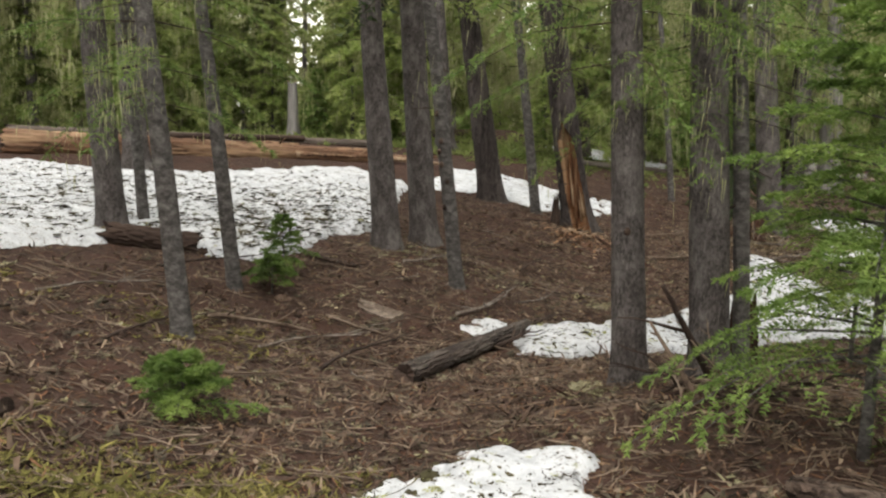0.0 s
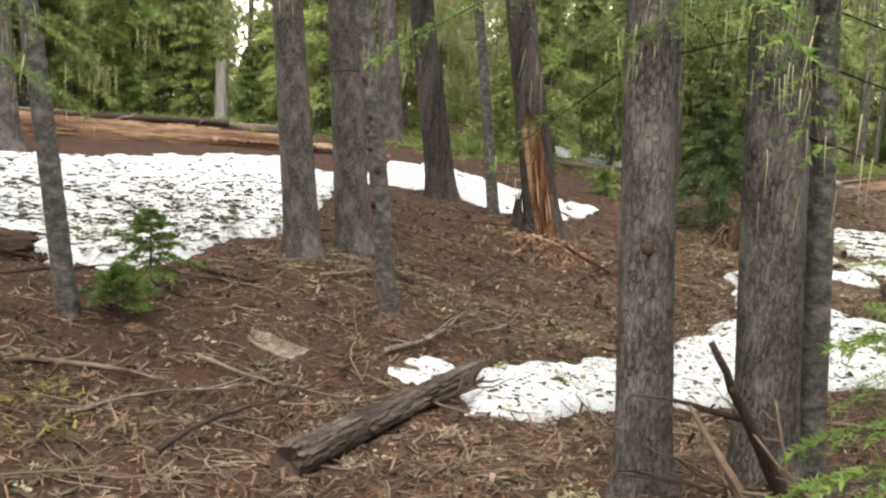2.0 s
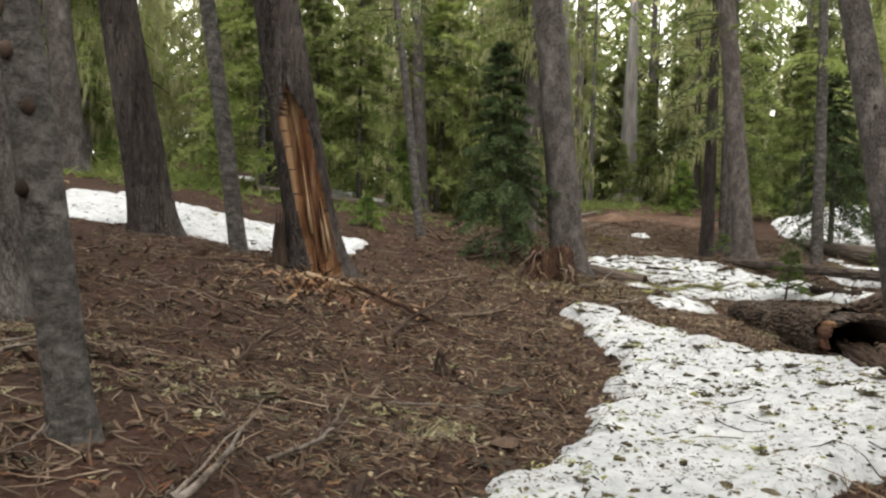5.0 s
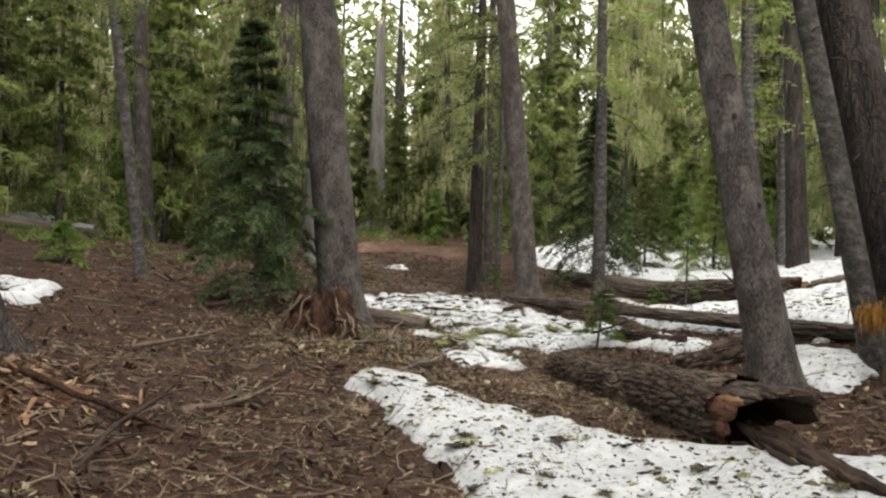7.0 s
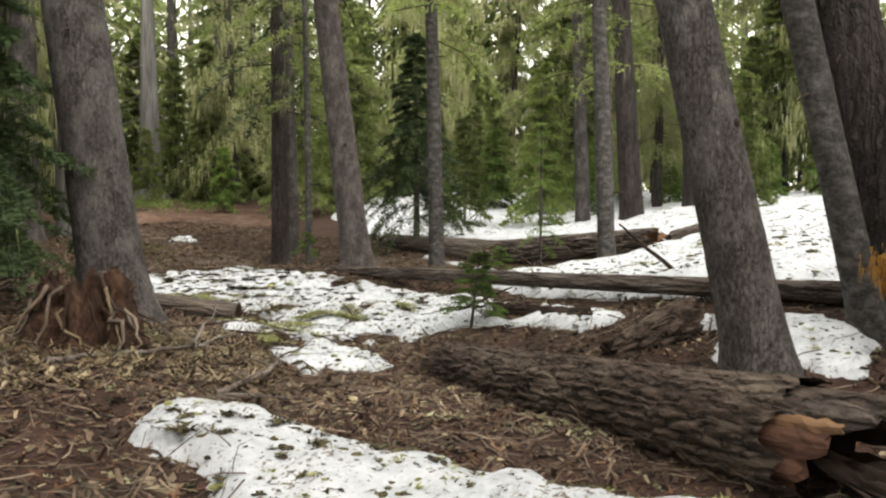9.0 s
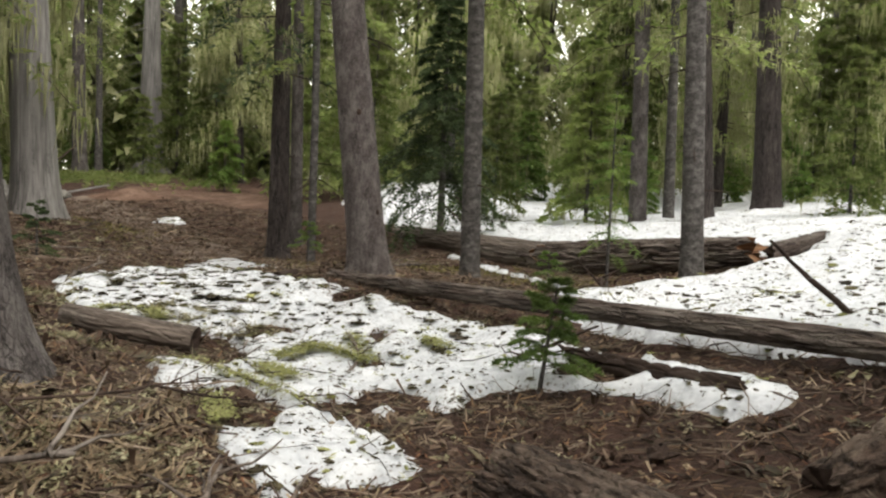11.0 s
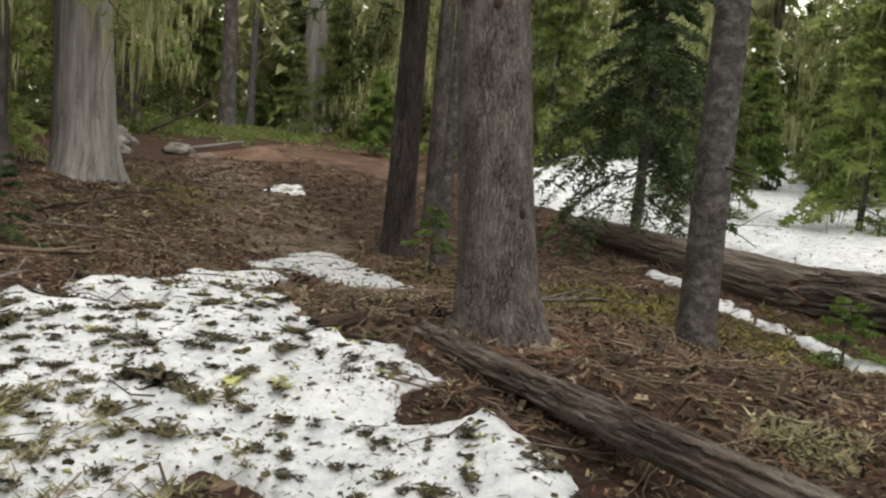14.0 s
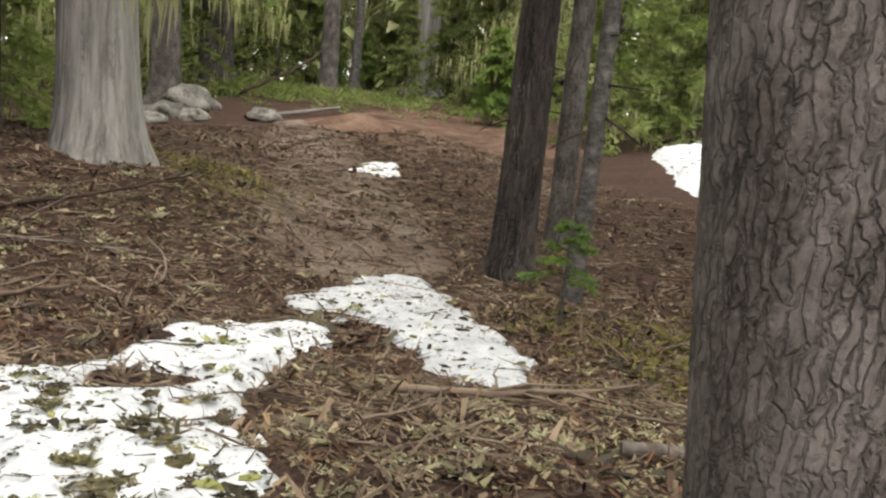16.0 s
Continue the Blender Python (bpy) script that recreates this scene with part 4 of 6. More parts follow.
young_fir("young_fir", 4.9, 9.6, 2.2, 0.85, "young fir with drooping sprays behind the trunks", seed=13, boughs=44, twigs=10, needles=9, nl=0.040, nw=0.0114, mat=FIR_BRIGHT, trunk_r=0.035, bare=0.15)
young_fir("young_fir", 19.4, 24.6, 5.2, 1.5, "dark fir with low dead twiggy boughs", seed=14, boughs=130, twigs=11, needles=6, nl=0.09, nw=0.032, mat=FIR_DARK, trunk_r=0.09, bare=0.16, lichen=150, droop=(0.25, 0.7), lift=(0.3, 0.0))
young_fir("young_fir", 15.6, 24.6, 0.75, 0.35, "small bright fir sapling between trunks", seed=15, boughs=12, twigs=8, needles=9, nl=0.037, nw=0.0133, mat=FIR_BRIGHT, bare=0.45)
young_fir("young_fir", 16.0, 20.3, 0.5, 0.35, "low fir sapling beside a long log", seed=16, boughs=12, twigs=8, needles=9, nl=0.037, nw=0.0133, mat=FIR_BRIGHT)
young_fir("young_fir", 9.3, 30.9, 1.6, 0.5, "low fir with a bare thin stem", seed=17, boughs=20, twigs=8, needles=6, nl=0.050, nw=0.0190, mat=FIR_MID)

# the woods around: a few grown kinds, each then repeated
kinds = [(4.2, 1.15, 0.10, FIR_MID, 61, 110, 0.05), (6.5, 1.5, 0.08, FIR_MID, 62, 280, 0.08), (2.4, 0.8, 0.12, FIR_BRIGHT, 63, 30, 0.03),
         (9.0, 1.9, 0.14, FIR_MID, 64, 460, 0.12), (7.5, 1.7, 0.10, FIR_MID, 65, 360, 0.09)]


def wood_fir(x, y, spec, turn=0.0):
    h, r, low, mat, seed, lichen, tr = spec
    count = int(46 + h * 7)
    t = young_fir("fir_tree", x, y, h, r, "green fir with spreading needled boughs in the woods", "tree", seed, count, 9, 3, 0.06 + 0.016 * h, 0.032 + 0.007 * h, mat, (0, 0), low, "surrounding woods",
                  tr, lichen * 6, (0.34, 0.016), (0.15, 0.5), (0.35, 0.05), 0.4)
    return t


def tall_conifer(x, y, seed, r, low, bark):
    t = thing("tall_conifer", x, y, floor_at(x, y) - 0.05, "tall conifer hung with pale lichen in the woods", "tree", "surrounding woods")
    h = 17.0
    part("trunk", trunk_mesh("trunk", BARKS[bark][0], r=r, h=h, lean=(-0.02, 0.01), fine=28, seed=seed, plates=(0.06, 0.2), plate_depth=0.012, ring=0.22), t)
    o, az, ln, dr, li = bough_set(low, h * 0.98, 2.2, 0.4, 56, seed + 1, (0.1, 0.6), (0.0, 0.25), (-0.02, 0.01), 1.5)
    tri, lines = sprays(o, az, ln, dr, li, 9, 3, 0.2, 0.075, seed + 2, 0.4)
    part("crown", crown_mesh(tri, lines, ln, FIR_MID, DARK_WOOD, 0.008), t)
    g2 = np.random.default_rng(seed + 3)
    pts = lines[g2.integers(0, 44, 5600), g2.integers(1, 5, 5600)] + g2.normal(0, 0.16, (5600, 3))
    part("lichen", tri_mesh("lichen", strands(pts, 0.5, 0.025, seed), LICHEN_HANG), t, "hanging pale green lichen")["kind"] = "stuff"
    return t


TRAIL = [(0, -8), (0.3, 2), (0, 6), (1.9, 11), (3.7, 13.6), (7.1, 15.6), (9.5, 18), (12, 21), (15, 27), (18, 32), (22, 40), (27, 47)]


def off_trail(x, y):
    best = 1e9
    for (ax, ay), (bx, by) in zip(TRAIL, TRAIL[1:]):
        ex, ey = bx - ax, by - ay
        t = min(1, max(0, ((x - ax) * ex + (y - ay) * ey) / (ex * ex + ey * ey)))
        best = min(best, math.hypot(x - ax - t * ex, y - ay - t * ey))
    return best


def open_ground(x, y):
    """Parts of the plan that stay clear of the scattered trees."""
    if ((x + 4.5) / 7) ** 2 + ((y - 18.5) / 8.5) ** 2 < 1:
        return True
    if off_trail(x, y) < (3.2 if y > 30 else 8.0 if y > 8 else 6.5):
        return True
    if 1 < x < 9 and 14 < y < 25:
        return True
    if 10 < x < 21 and 12 < y < 28:
        return True
    return any(math.hypot(x - t[0], y - t[1]) < 1.2 for t in TREES)


g = np.random.default_rng(2024)
placed = []


def free_spot(gap, lo=(-34, -16), hi=(52, 64)):
    for _ in range(400):
        x, y = g.uniform(lo[0], hi[0]), g.uniform(lo[1], hi[1])
        if open_ground(x, y) or any((x - a) ** 2 + (y - b) ** 2 < gap * gap for a, b in placed):
            continue
        placed.append((x, y))
        return x, y
    return None


firsts = {}


def scatter(key, maker, count, gap, lo=(-34, -16), hi=(52, 64)):
    for _ in range(count):
        s = free_spot(gap, lo, hi)
        if s is None:
            return
        if key not in firsts:
            firsts[key] = maker(*s)
        else:
            k = g.uniform(0.75, 1.25)
            lean = g.normal(0, 1.5), g.normal(0, 1.5), g.uniform(0, 360)
            if s[1] < 5 and int(abs(s[0]) * 7) % 3:
                continue
            copy_thing(firsts[key], pose(s[0], s[1], floor_at(*s) - 0.04, *lean) @ Matrix.Scale(k, 4))


for n, bark in enumerate(("grey", "red", "smooth")):
    scatter("tall%d" % n, lambda x, y, n=n, bark=bark: tall_conifer(x, y, 700 + n * 10, 0.24 - 0.05 * n, 2.0 + 0.6 * n, bark), 30, 2.2, (-24, -12), (42, 54))
for n, spec in enumerate(kinds):
    scatter("fir%d" % n, lambda x, y, spec=spec: wood_fir(x, y, spec), (36, 36, 30, 22, 32)[n], 1.1, (-24, -10), (42, 54))
# the woods beyond, too far to tell trees apart
fw = np.random.default_rng(99)
far_tris = []
far_stems = []
for n in range(1150):
    a, d = fw.uniform(0, 2 * np.pi), fw.uniform(33, 75)
    x, y = 9 + d * math.cos(a), 20 + d * math.sin(a)
    ahead = -0.6 < math.atan2(x - 9, y - 20) < 1.65
    h = fw.uniform(12, 21) * (1.0 if ahead else 0.5)
    m = 210
    z = h * fw.uniform(0.02, 1, m) ** 1.15
    rr = (1 - 0.85 * z / h) * h * 0.13 * np.sqrt(fw.uniform(0.1, 1, m)) + 0.1
    b = fw.uniform(0, 2 * np.pi, m)
    foot = floor_at(x, y)
    p = np.stack([x + rr * np.cos(b), y + rr * np.sin(b), foot + z], -1)
    out = np.stack([np.cos(b), np.sin(b), -0.7 + 0 * b], -1) * fw.uniform(0.4, 0.95, m)[:, None]
    w = np.stack([-np.sin(b), np.cos(b), fw.normal(0, 0.4, m)], -1) * fw.uniform(0.1, 0.25, m)[:, None]
    far_tris.append(np.stack([p - w, p + w, p + out], 1))
    if n % 2 and d < 55:
        far_stems.append(tube([(x, y, foot - 0.3), (x + 0.1, y, foot + h * 0.5), (x + 0.1, y, foot + h * 0.95)], [h * 0.014, h * 0.011, 0.02], 6, cap=False))
tagged(new("far_trunks", tube_mesh("far_trunks", far_stems, BARK_SMOOTH)), "grey trunks standing deep in the woods", "woods", kind="stuff")
far_tris = np.concatenate(far_tris)
hung = fw.uniform(0, 1, len(far_tris)) < 0.28
far_sets = [(far_tris[pick].reshape(-1, 3), np.arange(pick.sum() * 3).reshape(-1, 3), mat) for pick, mat in ((~hung, FIR_FAR), (hung, LICHEN_HANG))]
tagged(new("far_woods", mesh_of("far_woods", far_sets)), "distant green conifer woods around the clearing", "woods", kind="stuff")
# young firs out on the snowfield
ridge_spots = [(-7.2, 26.2), (-9.4, 25.0), (-4.2, 27.4), (-11.6, 23.6), (-2.0, 28.6), (-3.4, 30.4), (-13.0, 21.4), (-6.0, 29.0), (3.2, 29.4), (6.6, 27.8), (8.2, 28.8), (10.6, 28.6)]
for n, (x, y) in enumerate(ridge_spots):
    copy_thing(firsts[("fir2", "fir4", "fir2", "fir0")[n % 4]], pose(x, y, floor_at(x, y) - 0.03, 0, 0, n * 83) @ Matrix.Scale(0.7 + 0.12 * (n % 4), 4))
end_spots = [(25.2, 42.8), (27.8, 44.2), (24.6, 46.5), (30.2, 43.6), (22.2, 45.6), (26.4, 47.6), (31.8, 46.2), (29.2, 49.0), (20.6, 46.8), (33.0, 43.0)]
for n, (x, y) in enumerate(end_spots):
    copy_thing(firsts[("fir0", "fir4", "fir2")[n % 3]], pose(x, y, floor_at(x, y) - 0.03, 0, 0, n * 61) @ Matrix.Scale(0.75 + 0.1 * (n % 4), 4))
snow_spots = [(20.5, 17.2), (23.0, 16.0), (24.5, 22.5), (22.8, 25.4), (26.6, 24.6), (26.2, 18.0), (28.5, 21.5), (24.0, 13.6), (29.5, 26.5), (20.3, 14.2), (31.0, 17.5), (27.5, 28.0), (22.0, 22.6), (24.2, 27.2)]
for n, (x, y) in enumerate(snow_spots):
    key = ("fir0", "fir2", "fir2", "fir0")[n % 4]
    copy_thing(firsts[key], pose(x, y, floor_at(x, y), 0, 0, n * 77) @ Matrix.Scale(0.7 + 0.4 * ((n * 7) % 5) / 5, 4))


# ---------------------------------------------------------------- logs
def log(name, a, b, ra, rb, label, mat, seed, plates=(0.08, 0.2), depth=0.012, fine=72, ring=0.03, category="log", end_a=True, end_b=True, sag=0.0, end_mat=None, rough_end=0.0):
    """A trunk lying from a to b. Built along its own z, so that the grain runs lengthwise."""
    a, b = Vector(a), Vector(b)
    length = (b - a).length
    ob = new(name)
    ob.matrix_basis = Matrix.Translation(a) @ (b - a).to_track_quat("Z", "Y").to_matrix().to_4x4()
    tagged(ob, label, category)
    zs = np.linspace(0, length, max(4, int(length / ring)))
    th = np.linspace(0, 2 * np.pi, fine, endpoint=False)
    Z, T = np.meshgrid(zs, th, indexing="ij")
    r = ra + (rb - ra) * Z / length
    around = max(6, int(round(2 * np.pi * ra / plates[0])))
    e = cells(T / (2 * np.pi) * around + 0.35 * fbm(Z * 3, T * 0 + 3, seed=seed), Z / plates[1] + 0.6 * fbm(np.cos(T) * 2, np.sin(T) * 2, Z * 2, seed + 3), around, seed)
    r = r * (1 + 0.07 * fbm(np.cos(T), np.sin(T), Z * 0.9, seed)) + depth * (np.clip(e / 0.3, 0, 1) - 1) + 0.4 * depth * fbm(np.cos(T) * 6, np.sin(T) * 6, Z * 9, seed + 1)
    Zw = Z.copy()
    if rough_end:
        jag = rough_end * fbm(np.cos(T) * 2.5, np.sin(T) * 2.5, seed=seed + 8)
        Zw = Z + jag * np.clip(1 - Z / (rough_end * 2.5), 0, 1) + jag * np.clip((Z - length + rough_end * 2.5) / (rough_end * 2.5), 0, 1)
    pts = np.stack([r * np.cos(T), r * np.sin(T), Zw], -1)
    part("bark", mesh_from("bark", pts.reshape(-1, 3), grid_faces(len(zs), fine, True), mat), ob)
    for on, ring_pts, inward in ((end_a, pts[0], 0.02), (end_b, pts[-1], -0.02)):
        if not on:
            continue
        c = ring_pts.mean(0)
        loops = [ring_pts, c + (ring_pts - c) * 0.86 + [0, 0, inward * 0.3], c + (ring_pts - c) * 0.5 + [0, 0, inward], c + (ring_pts - c) * 0.05 + [0, 0, inward * 2]]
        v = np.concatenate(loops)
        part("cut_end", mesh_from("cut_end", v, grid_faces(4, fine, True), end_mat or DARK_WOOD), ob, "dark damp log end")
    return ob


def lie(x, y, r, sink=0.15):
    return (x, y, floor_at(x, y) + r * (1 - sink))


# short log beside the trail, with a snow scrap behind it
log("fallen_log", lie(-0.36, 7.95, 0.11, 0.25), lie(1.12, 10.65, 0.085, 0.6), 0.118, 0.1, "fallen dark brown log with a damp sawn end", LOG_PEELED, 41, plates=(0.07, 0.3), depth=0.014, fine=80, ring=0.02, rough_end=0.06)
log("fallen_log", lie(1.16, 10.75, 0.09, 1.35), lie(2.3, 12.85, 0.08, 1.6), 0.1, 0.085, "decayed log crumbled into brown litter", CLOD, 42, plates=(0.06, 0.3), depth=0.03, rough_end=0.2, ring=0.02)
# thick log with heavy bark and a broken hollow end
big = log("fallen_log", lie(7.35, 13.55, 0.27, 0.2), lie(9.0, 16.75, 0.2, 0.75), 0.31, 0.22, "thick fallen log with heavy plated bark", LOG_BARK, 43, plates=(0.06, 0.42), depth=0.028, fine=128, ring=0.018, end_a=False, end_b=False, rough_end=0.25)
inner_v, inner_f = tube([(0, 0, -0.05), (0, 0, 0.3), (0, 0, 0.7)], [0.25, 0.22, 0.08], 32, 0.4, 3, cap=False)
part("hollow", mesh_from("hollow", inner_v, inner_f[:, ::-1], DARK_WOOD), big, "dark rotten hollow")


def wood_slab(parent, a, z0, ln, w, rad, mat, seed, tilt=0.0):
    """A curved splinter of the shell: split along the grain, ragged at both ends."""
    gg = np.random.default_rng(seed)
    t = np.linspace(0, 1, 15)
    tip = np.minimum(1, 0.45 + 3 * t) * np.minimum(1, 0.2 + 3.0 * (1 - t))
    rows = []
    for s, rr in ((-1, rad - 0.03), (-1, rad), (-0.3, rad + 0.015), (0.35, rad + 0.012), (1, rad), (1, rad - 0.03)):
        ang = a + s * w * tip * np.clip(1 + gg.normal(0, 0.12, 15), 0.7, 1.3) / rad
        lift = rr + tilt * (1 - t) + gg.normal(0, 0.004, 15)
        rows.append(np.stack([lift * np.cos(ang), lift * np.sin(ang), z0 + ln * t + gg.normal(0, 0.02) * (1 - t)], -1))
    v = np.stack(rows, 1).reshape(-1, 3)
    f = np.concatenate([grid_faces(15, 6, True), [[0, 1, 2, 5], [2, 3, 4, 5], [89, 86, 85, 84], [89, 88, 87, 86]]])
    part("wood_slab", mesh_from("wood_slab", v, f, mat, smooth=False), parent, "split reddish wood")


side = (Vector((-0.89, 0.46, 0.0)))
axis_turn = big.matrix_basis.to_3x3().inverted()
face = axis_turn @ side
up_local = axis_turn @ Vector((0, 0, 1))
face_a, up_a = math.atan2(face.y, face.x), math.atan2(up_local.y, up_local.x)
turn_sign = 1 if math.sin(up_a - face_a) > 0 else -1
for n, (k, z0, ln, w, mat, tilt) in enumerate([(0.3, -0.24, 0.75, 0.09, SPLIT_RED, 0.02), (-0.25, -0.1, 0.75, 0.11, SPLIT_RED, 0.0), (0.85, -0.42, 0.8, 0.07, LOG_PEELED, 0.03), (1.4, -0.6, 0.9, 0.1, LOG_BARK, 0.02),
                                              (2.0, -0.65, 1.0, 0.12, LOG_BARK, 0.02), (0.6, -0.3, 0.6, 0.04, ROTTEN, 0.03), (-0.75, 0.0, 0.6, 0.09, SPLIT_RED, 0.0), (2.7, -0.5, 0.9, 0.12, DARK_WOOD, 0.0)]):
    wood_slab(big, face_a + turn_sign * k, z0, ln, w, 0.252, mat, 120 + n, tilt)
# crumbled butt of the same trunk, sunk in litter
log("fallen_log", lie(6.72, 12.35, 0.12, 0.9), lie(7.25, 13.35, 0.2, 0.85), 0.17, 0.2, "crumbling dark butt of a rotten log", DARK_WOOD, 57, plates=(0.06, 0.3), depth=0.06, fine=80, ring=0.02, rough_end=0.3)
# stub of another log behind it
log("fallen_log", lie(9.5, 15.5, 0.18, 1.0), lie(10.12, 15.02, 0.2, 0.45), 0.13, 0.2, "short rotten log stub covered in litter", LOG_BARK, 44, depth=0.035, rough_end=0.15, fine=72)
# long thin log across the clearing
log("fallen_log", (12.74, 21.45, floor_at(12.74, 21.45) - 0.01), (10.68, 13.4, floor_at(10.68, 13.4) + 0.10), 0.078, 0.1, "long weathered grey-brown log across the snow", LOG_PEELED, 45, plates=(0.045, 0.6), depth=0.014, fine=80, ring=0.03, rough_end=0.12)
# big weathered log
log("fallen_log", (20.3, 26.3, -1.02), (17.75, 21.3, floor_at(17.75, 21.3) + 0.14), 0.2, 0.29, "big barkless grey log under a fir", LOG_WOOD, 46, plates=(0.07, 0.9), depth=0.02, fine=96, ring=0.04, rough_end=0.25, end_mat=ROTTEN)
log("fallen_log", (17.85, 21.5, floor_at(17.85, 21.5) + 0.12), (17.1, 17.75, floor_at(17.1, 17.75) + 0.16), 0.32, 0.24, "dark rotten log with long splits and a broken end", LOG_PEELED, 58, plates=(0.09, 1.1), depth=0.06, fine=96, ring=0.035, rough_end=0.45, end_mat=ROTTEN)
log("fallen_log", lie(17.5, 17.0, 0.2, 0.3), lie(16.9, 17.5, 0.2, 0.4), 0.14, 0.18, "rotten brown log piece in the snow", LOG_PEELED, 47, depth=0.03, rough_end=0.2)
# cut log by the trail
log("cut_log", lie(9.5, 21.55, 0.1, 0.35), lie(10.06, 20.5, 0.12, 0.1), 0.1, 0.12, "sawn grey log lying on bare earth", LOG_WOOD, 48, depth=0.01, fine=72, ring=0.02)
log("fallen_log", lie(12.22, 21.8, 0.07, 0.5), lie(12.6, 21.88, 0.06, 0.7), 0.075, 0.065, "short dark decayed log piece at the snow's edge", DARK_WOOD, 59, plates=(0.05, 0.3), depth=0.015, fine=48, ring=0.02, rough_end=0.1)
# ridge of old logs behind the snow bank
log("fallen_log", lie(-9.5, 17.9, 0.3, 0.5), lie(-2.0, 21.4, 0.2, 0.6), 0.36, 0.22, "decayed reddish log along the bank", RED_LOG, 49, plates=(0.08, 0.9), depth=0.05, fine=64, ring=0.07, rough_end=0.4)
log("fallen_log", lie(-11, 21.0, 0.2, 0.4), lie(-2.2, 24.5, 0.15, 0.3), 0.17, 0.11, "grey fallen trunk on the ridge", LOG_WOOD, 50, depth=0.02, fine=48, ring=0.09, rough_end=0.3)
log("fallen_log", lie(-9.0, 20.0, 0.15, 0.0), lie(-4.0, 23.6, 0.15, 0.0), 0.1, 0.08, "dark fallen pole on the ridge", DARK_WOOD, 51, depth=0.01, fine=32, ring=0.1)
log("fallen_log", lie(-4.6, 11.05, 0.16, 0.3), lie(-3.5, 11.45, 0.16, 0.3), 0.15, 0.17, "dark wet log piece at the edge of snow", DARK_WOOD, 52, depth=0.03, fine=64, rough_end=0.2)
log("fallen_log", lie(7.3, 27.5, 0.1, 0.1), lie(3.6, 25.6, 0.1, 0.1), 0.09, 0.11, "old pole lying among far saplings", LOG_WOOD, 53, depth=0.01, fine=24, ring=0.1)
log("fallen_log", lie(17.9, 36.9, 0.05, 0.1), lie(20.5, 37.8, 0.05, -2.0), 0.05, 0.03, "pale dead pole lying across the clearing", SILVER, 54, depth=0.01, fine=24, ring=0.1)
log("fallen_log", lie(2.1, 4.6, 0.07, 0.2), lie(2.9, 2.7, 0.08, 0.2), 0.075, 0.09, "mossy dead log under a young fir", LOG_BARK, 55, depth=0.01, fine=40)


# ---------------------------------------------------------------- stumps and broken wood
def rotten_stump(x, y, r, h, seed, label, roots=9, mat=None):
    st = thing("tree_stump", x, y, floor_at(x, y) - 0.05, label, "stump")
    zs, th = np.linspace(0, 1, 22), np.linspace(0, 2 * np.pi, 56, endpoint=False)
    Z, T = np.meshgrid(zs, th, indexing="ij")
    rad = r * (1.0 - 0.45 * Z) + 0.38 * r * fbm(np.cos(T) * 2.4, np.sin(T) * 2.4, Z * 1.6, seed)
    rad = rad + 0.12 * r * np.exp(-Z * 5) * np.cos(5 * T + seed) + 0.3 * r * fbm(np.cos(T) * 6, np.sin(T) * 6, Z * 1.5, seed + 4)
    top = h * (1 + 0.7 * fbm(np.cos(T) * 3.6, np.sin(T) * 3.6, seed=seed + 2))
    pts = np.stack([rad * np.cos(T), rad * np.sin(T), Z * top], -1)
    inner = pts[-1] * np.array([0.55, 0.55, 1]) - [0, 0, h * 0.35]
    v = np.concatenate([pts.reshape(-1, 3), inner, inner * np.array([0.1, 0.1, 1])])
    body = part("stump_wood", mesh_from("stump_wood", v, grid_faces(24, 56, True), mat or STUMP), st, "crumbling reddish wood")
    gg = np.random.default_rng(seed)
    for n in range(roots):
        a = n * 6.283 / roots + gg.normal(0, 0.4)
        k = np.linspace(0, 1, 7)
        reach = r * gg.uniform(0.35, 1.3)
        hh = h * gg.uniform(0.3, 1.05)
        start = r * gg.uniform(0.35, 0.75)
        swing = gg.normal(0, 0.35)
        line = np.stack([np.cos(a + swing * k) * (start + reach * k), np.sin(a + swing * k) * (start + reach * k), hh * (1 - k) ** 1.3 + 0.03], -1)
        line[1:-1] += gg.normal(0, 0.03, (5, 3))
        part("root", tube_mesh("root", [tube(line, np.linspace(0.028, 0.006, 7) * gg.uniform(0.3, 0.9), 7, 0.5, seed + n)], (TWIG, STUMP, LOG_BROWN, DARK_WOOD, DRY_LITTER)[n % 5]), body, "weathered root")
    return st


rotten_stump(6.85, 18.65, 0.42, 0.5, 81, "rotten stump with exposed weathered roots", 30)
rotten_stump(3.55, 9.5, 0.2, 0.75, 82, "broken reddish stump behind trunks", 4)
rotten_stump(2.3, 17.0, 0.09, 0.6, 83, "black splintered stub beside a split trunk", 0, DARK_WOOD)
rotten_stump(9.57, 13.28, 0.15, 1.5, 84, "tall splintered broken stub of pale wood", 3, LOG_WOOD)
rotten_stump(3.1, 14.1, 0.06, 0.22, 85, "small splintered stub in litter", 3, DARK_WOOD)


def rock(x, y, r, seed, label):
    th, ph = np.linspace(0, 2 * np.pi, 36, endpoint=False), np.linspace(0.02, np.pi - 0.02, 20)
    P, T = np.meshgrid(ph, th, indexing="ij")
    n = np.stack([np.sin(P) * np.cos(T), np.sin(P) * np.sin(T), np.cos(P)], -1)
    k = r * (1 + 0.55 * fbm(n[..., 0] * 1.9 + seed, n[..., 1] * 1.5, n[..., 2] * 1.5, seed))
    ob = new("boulder", mesh_from("boulder", (n * k[..., None] * [1.3, 1, 0.6]).reshape(-1, 3), grid_faces(20, 36, True)[:, ::-1], ROCK))
    ob.matrix_basis = pose(x, y, floor_at(x, y) + 0.1 * r, 0, 0, seed * 40)
    tagged(ob, label, "rock")


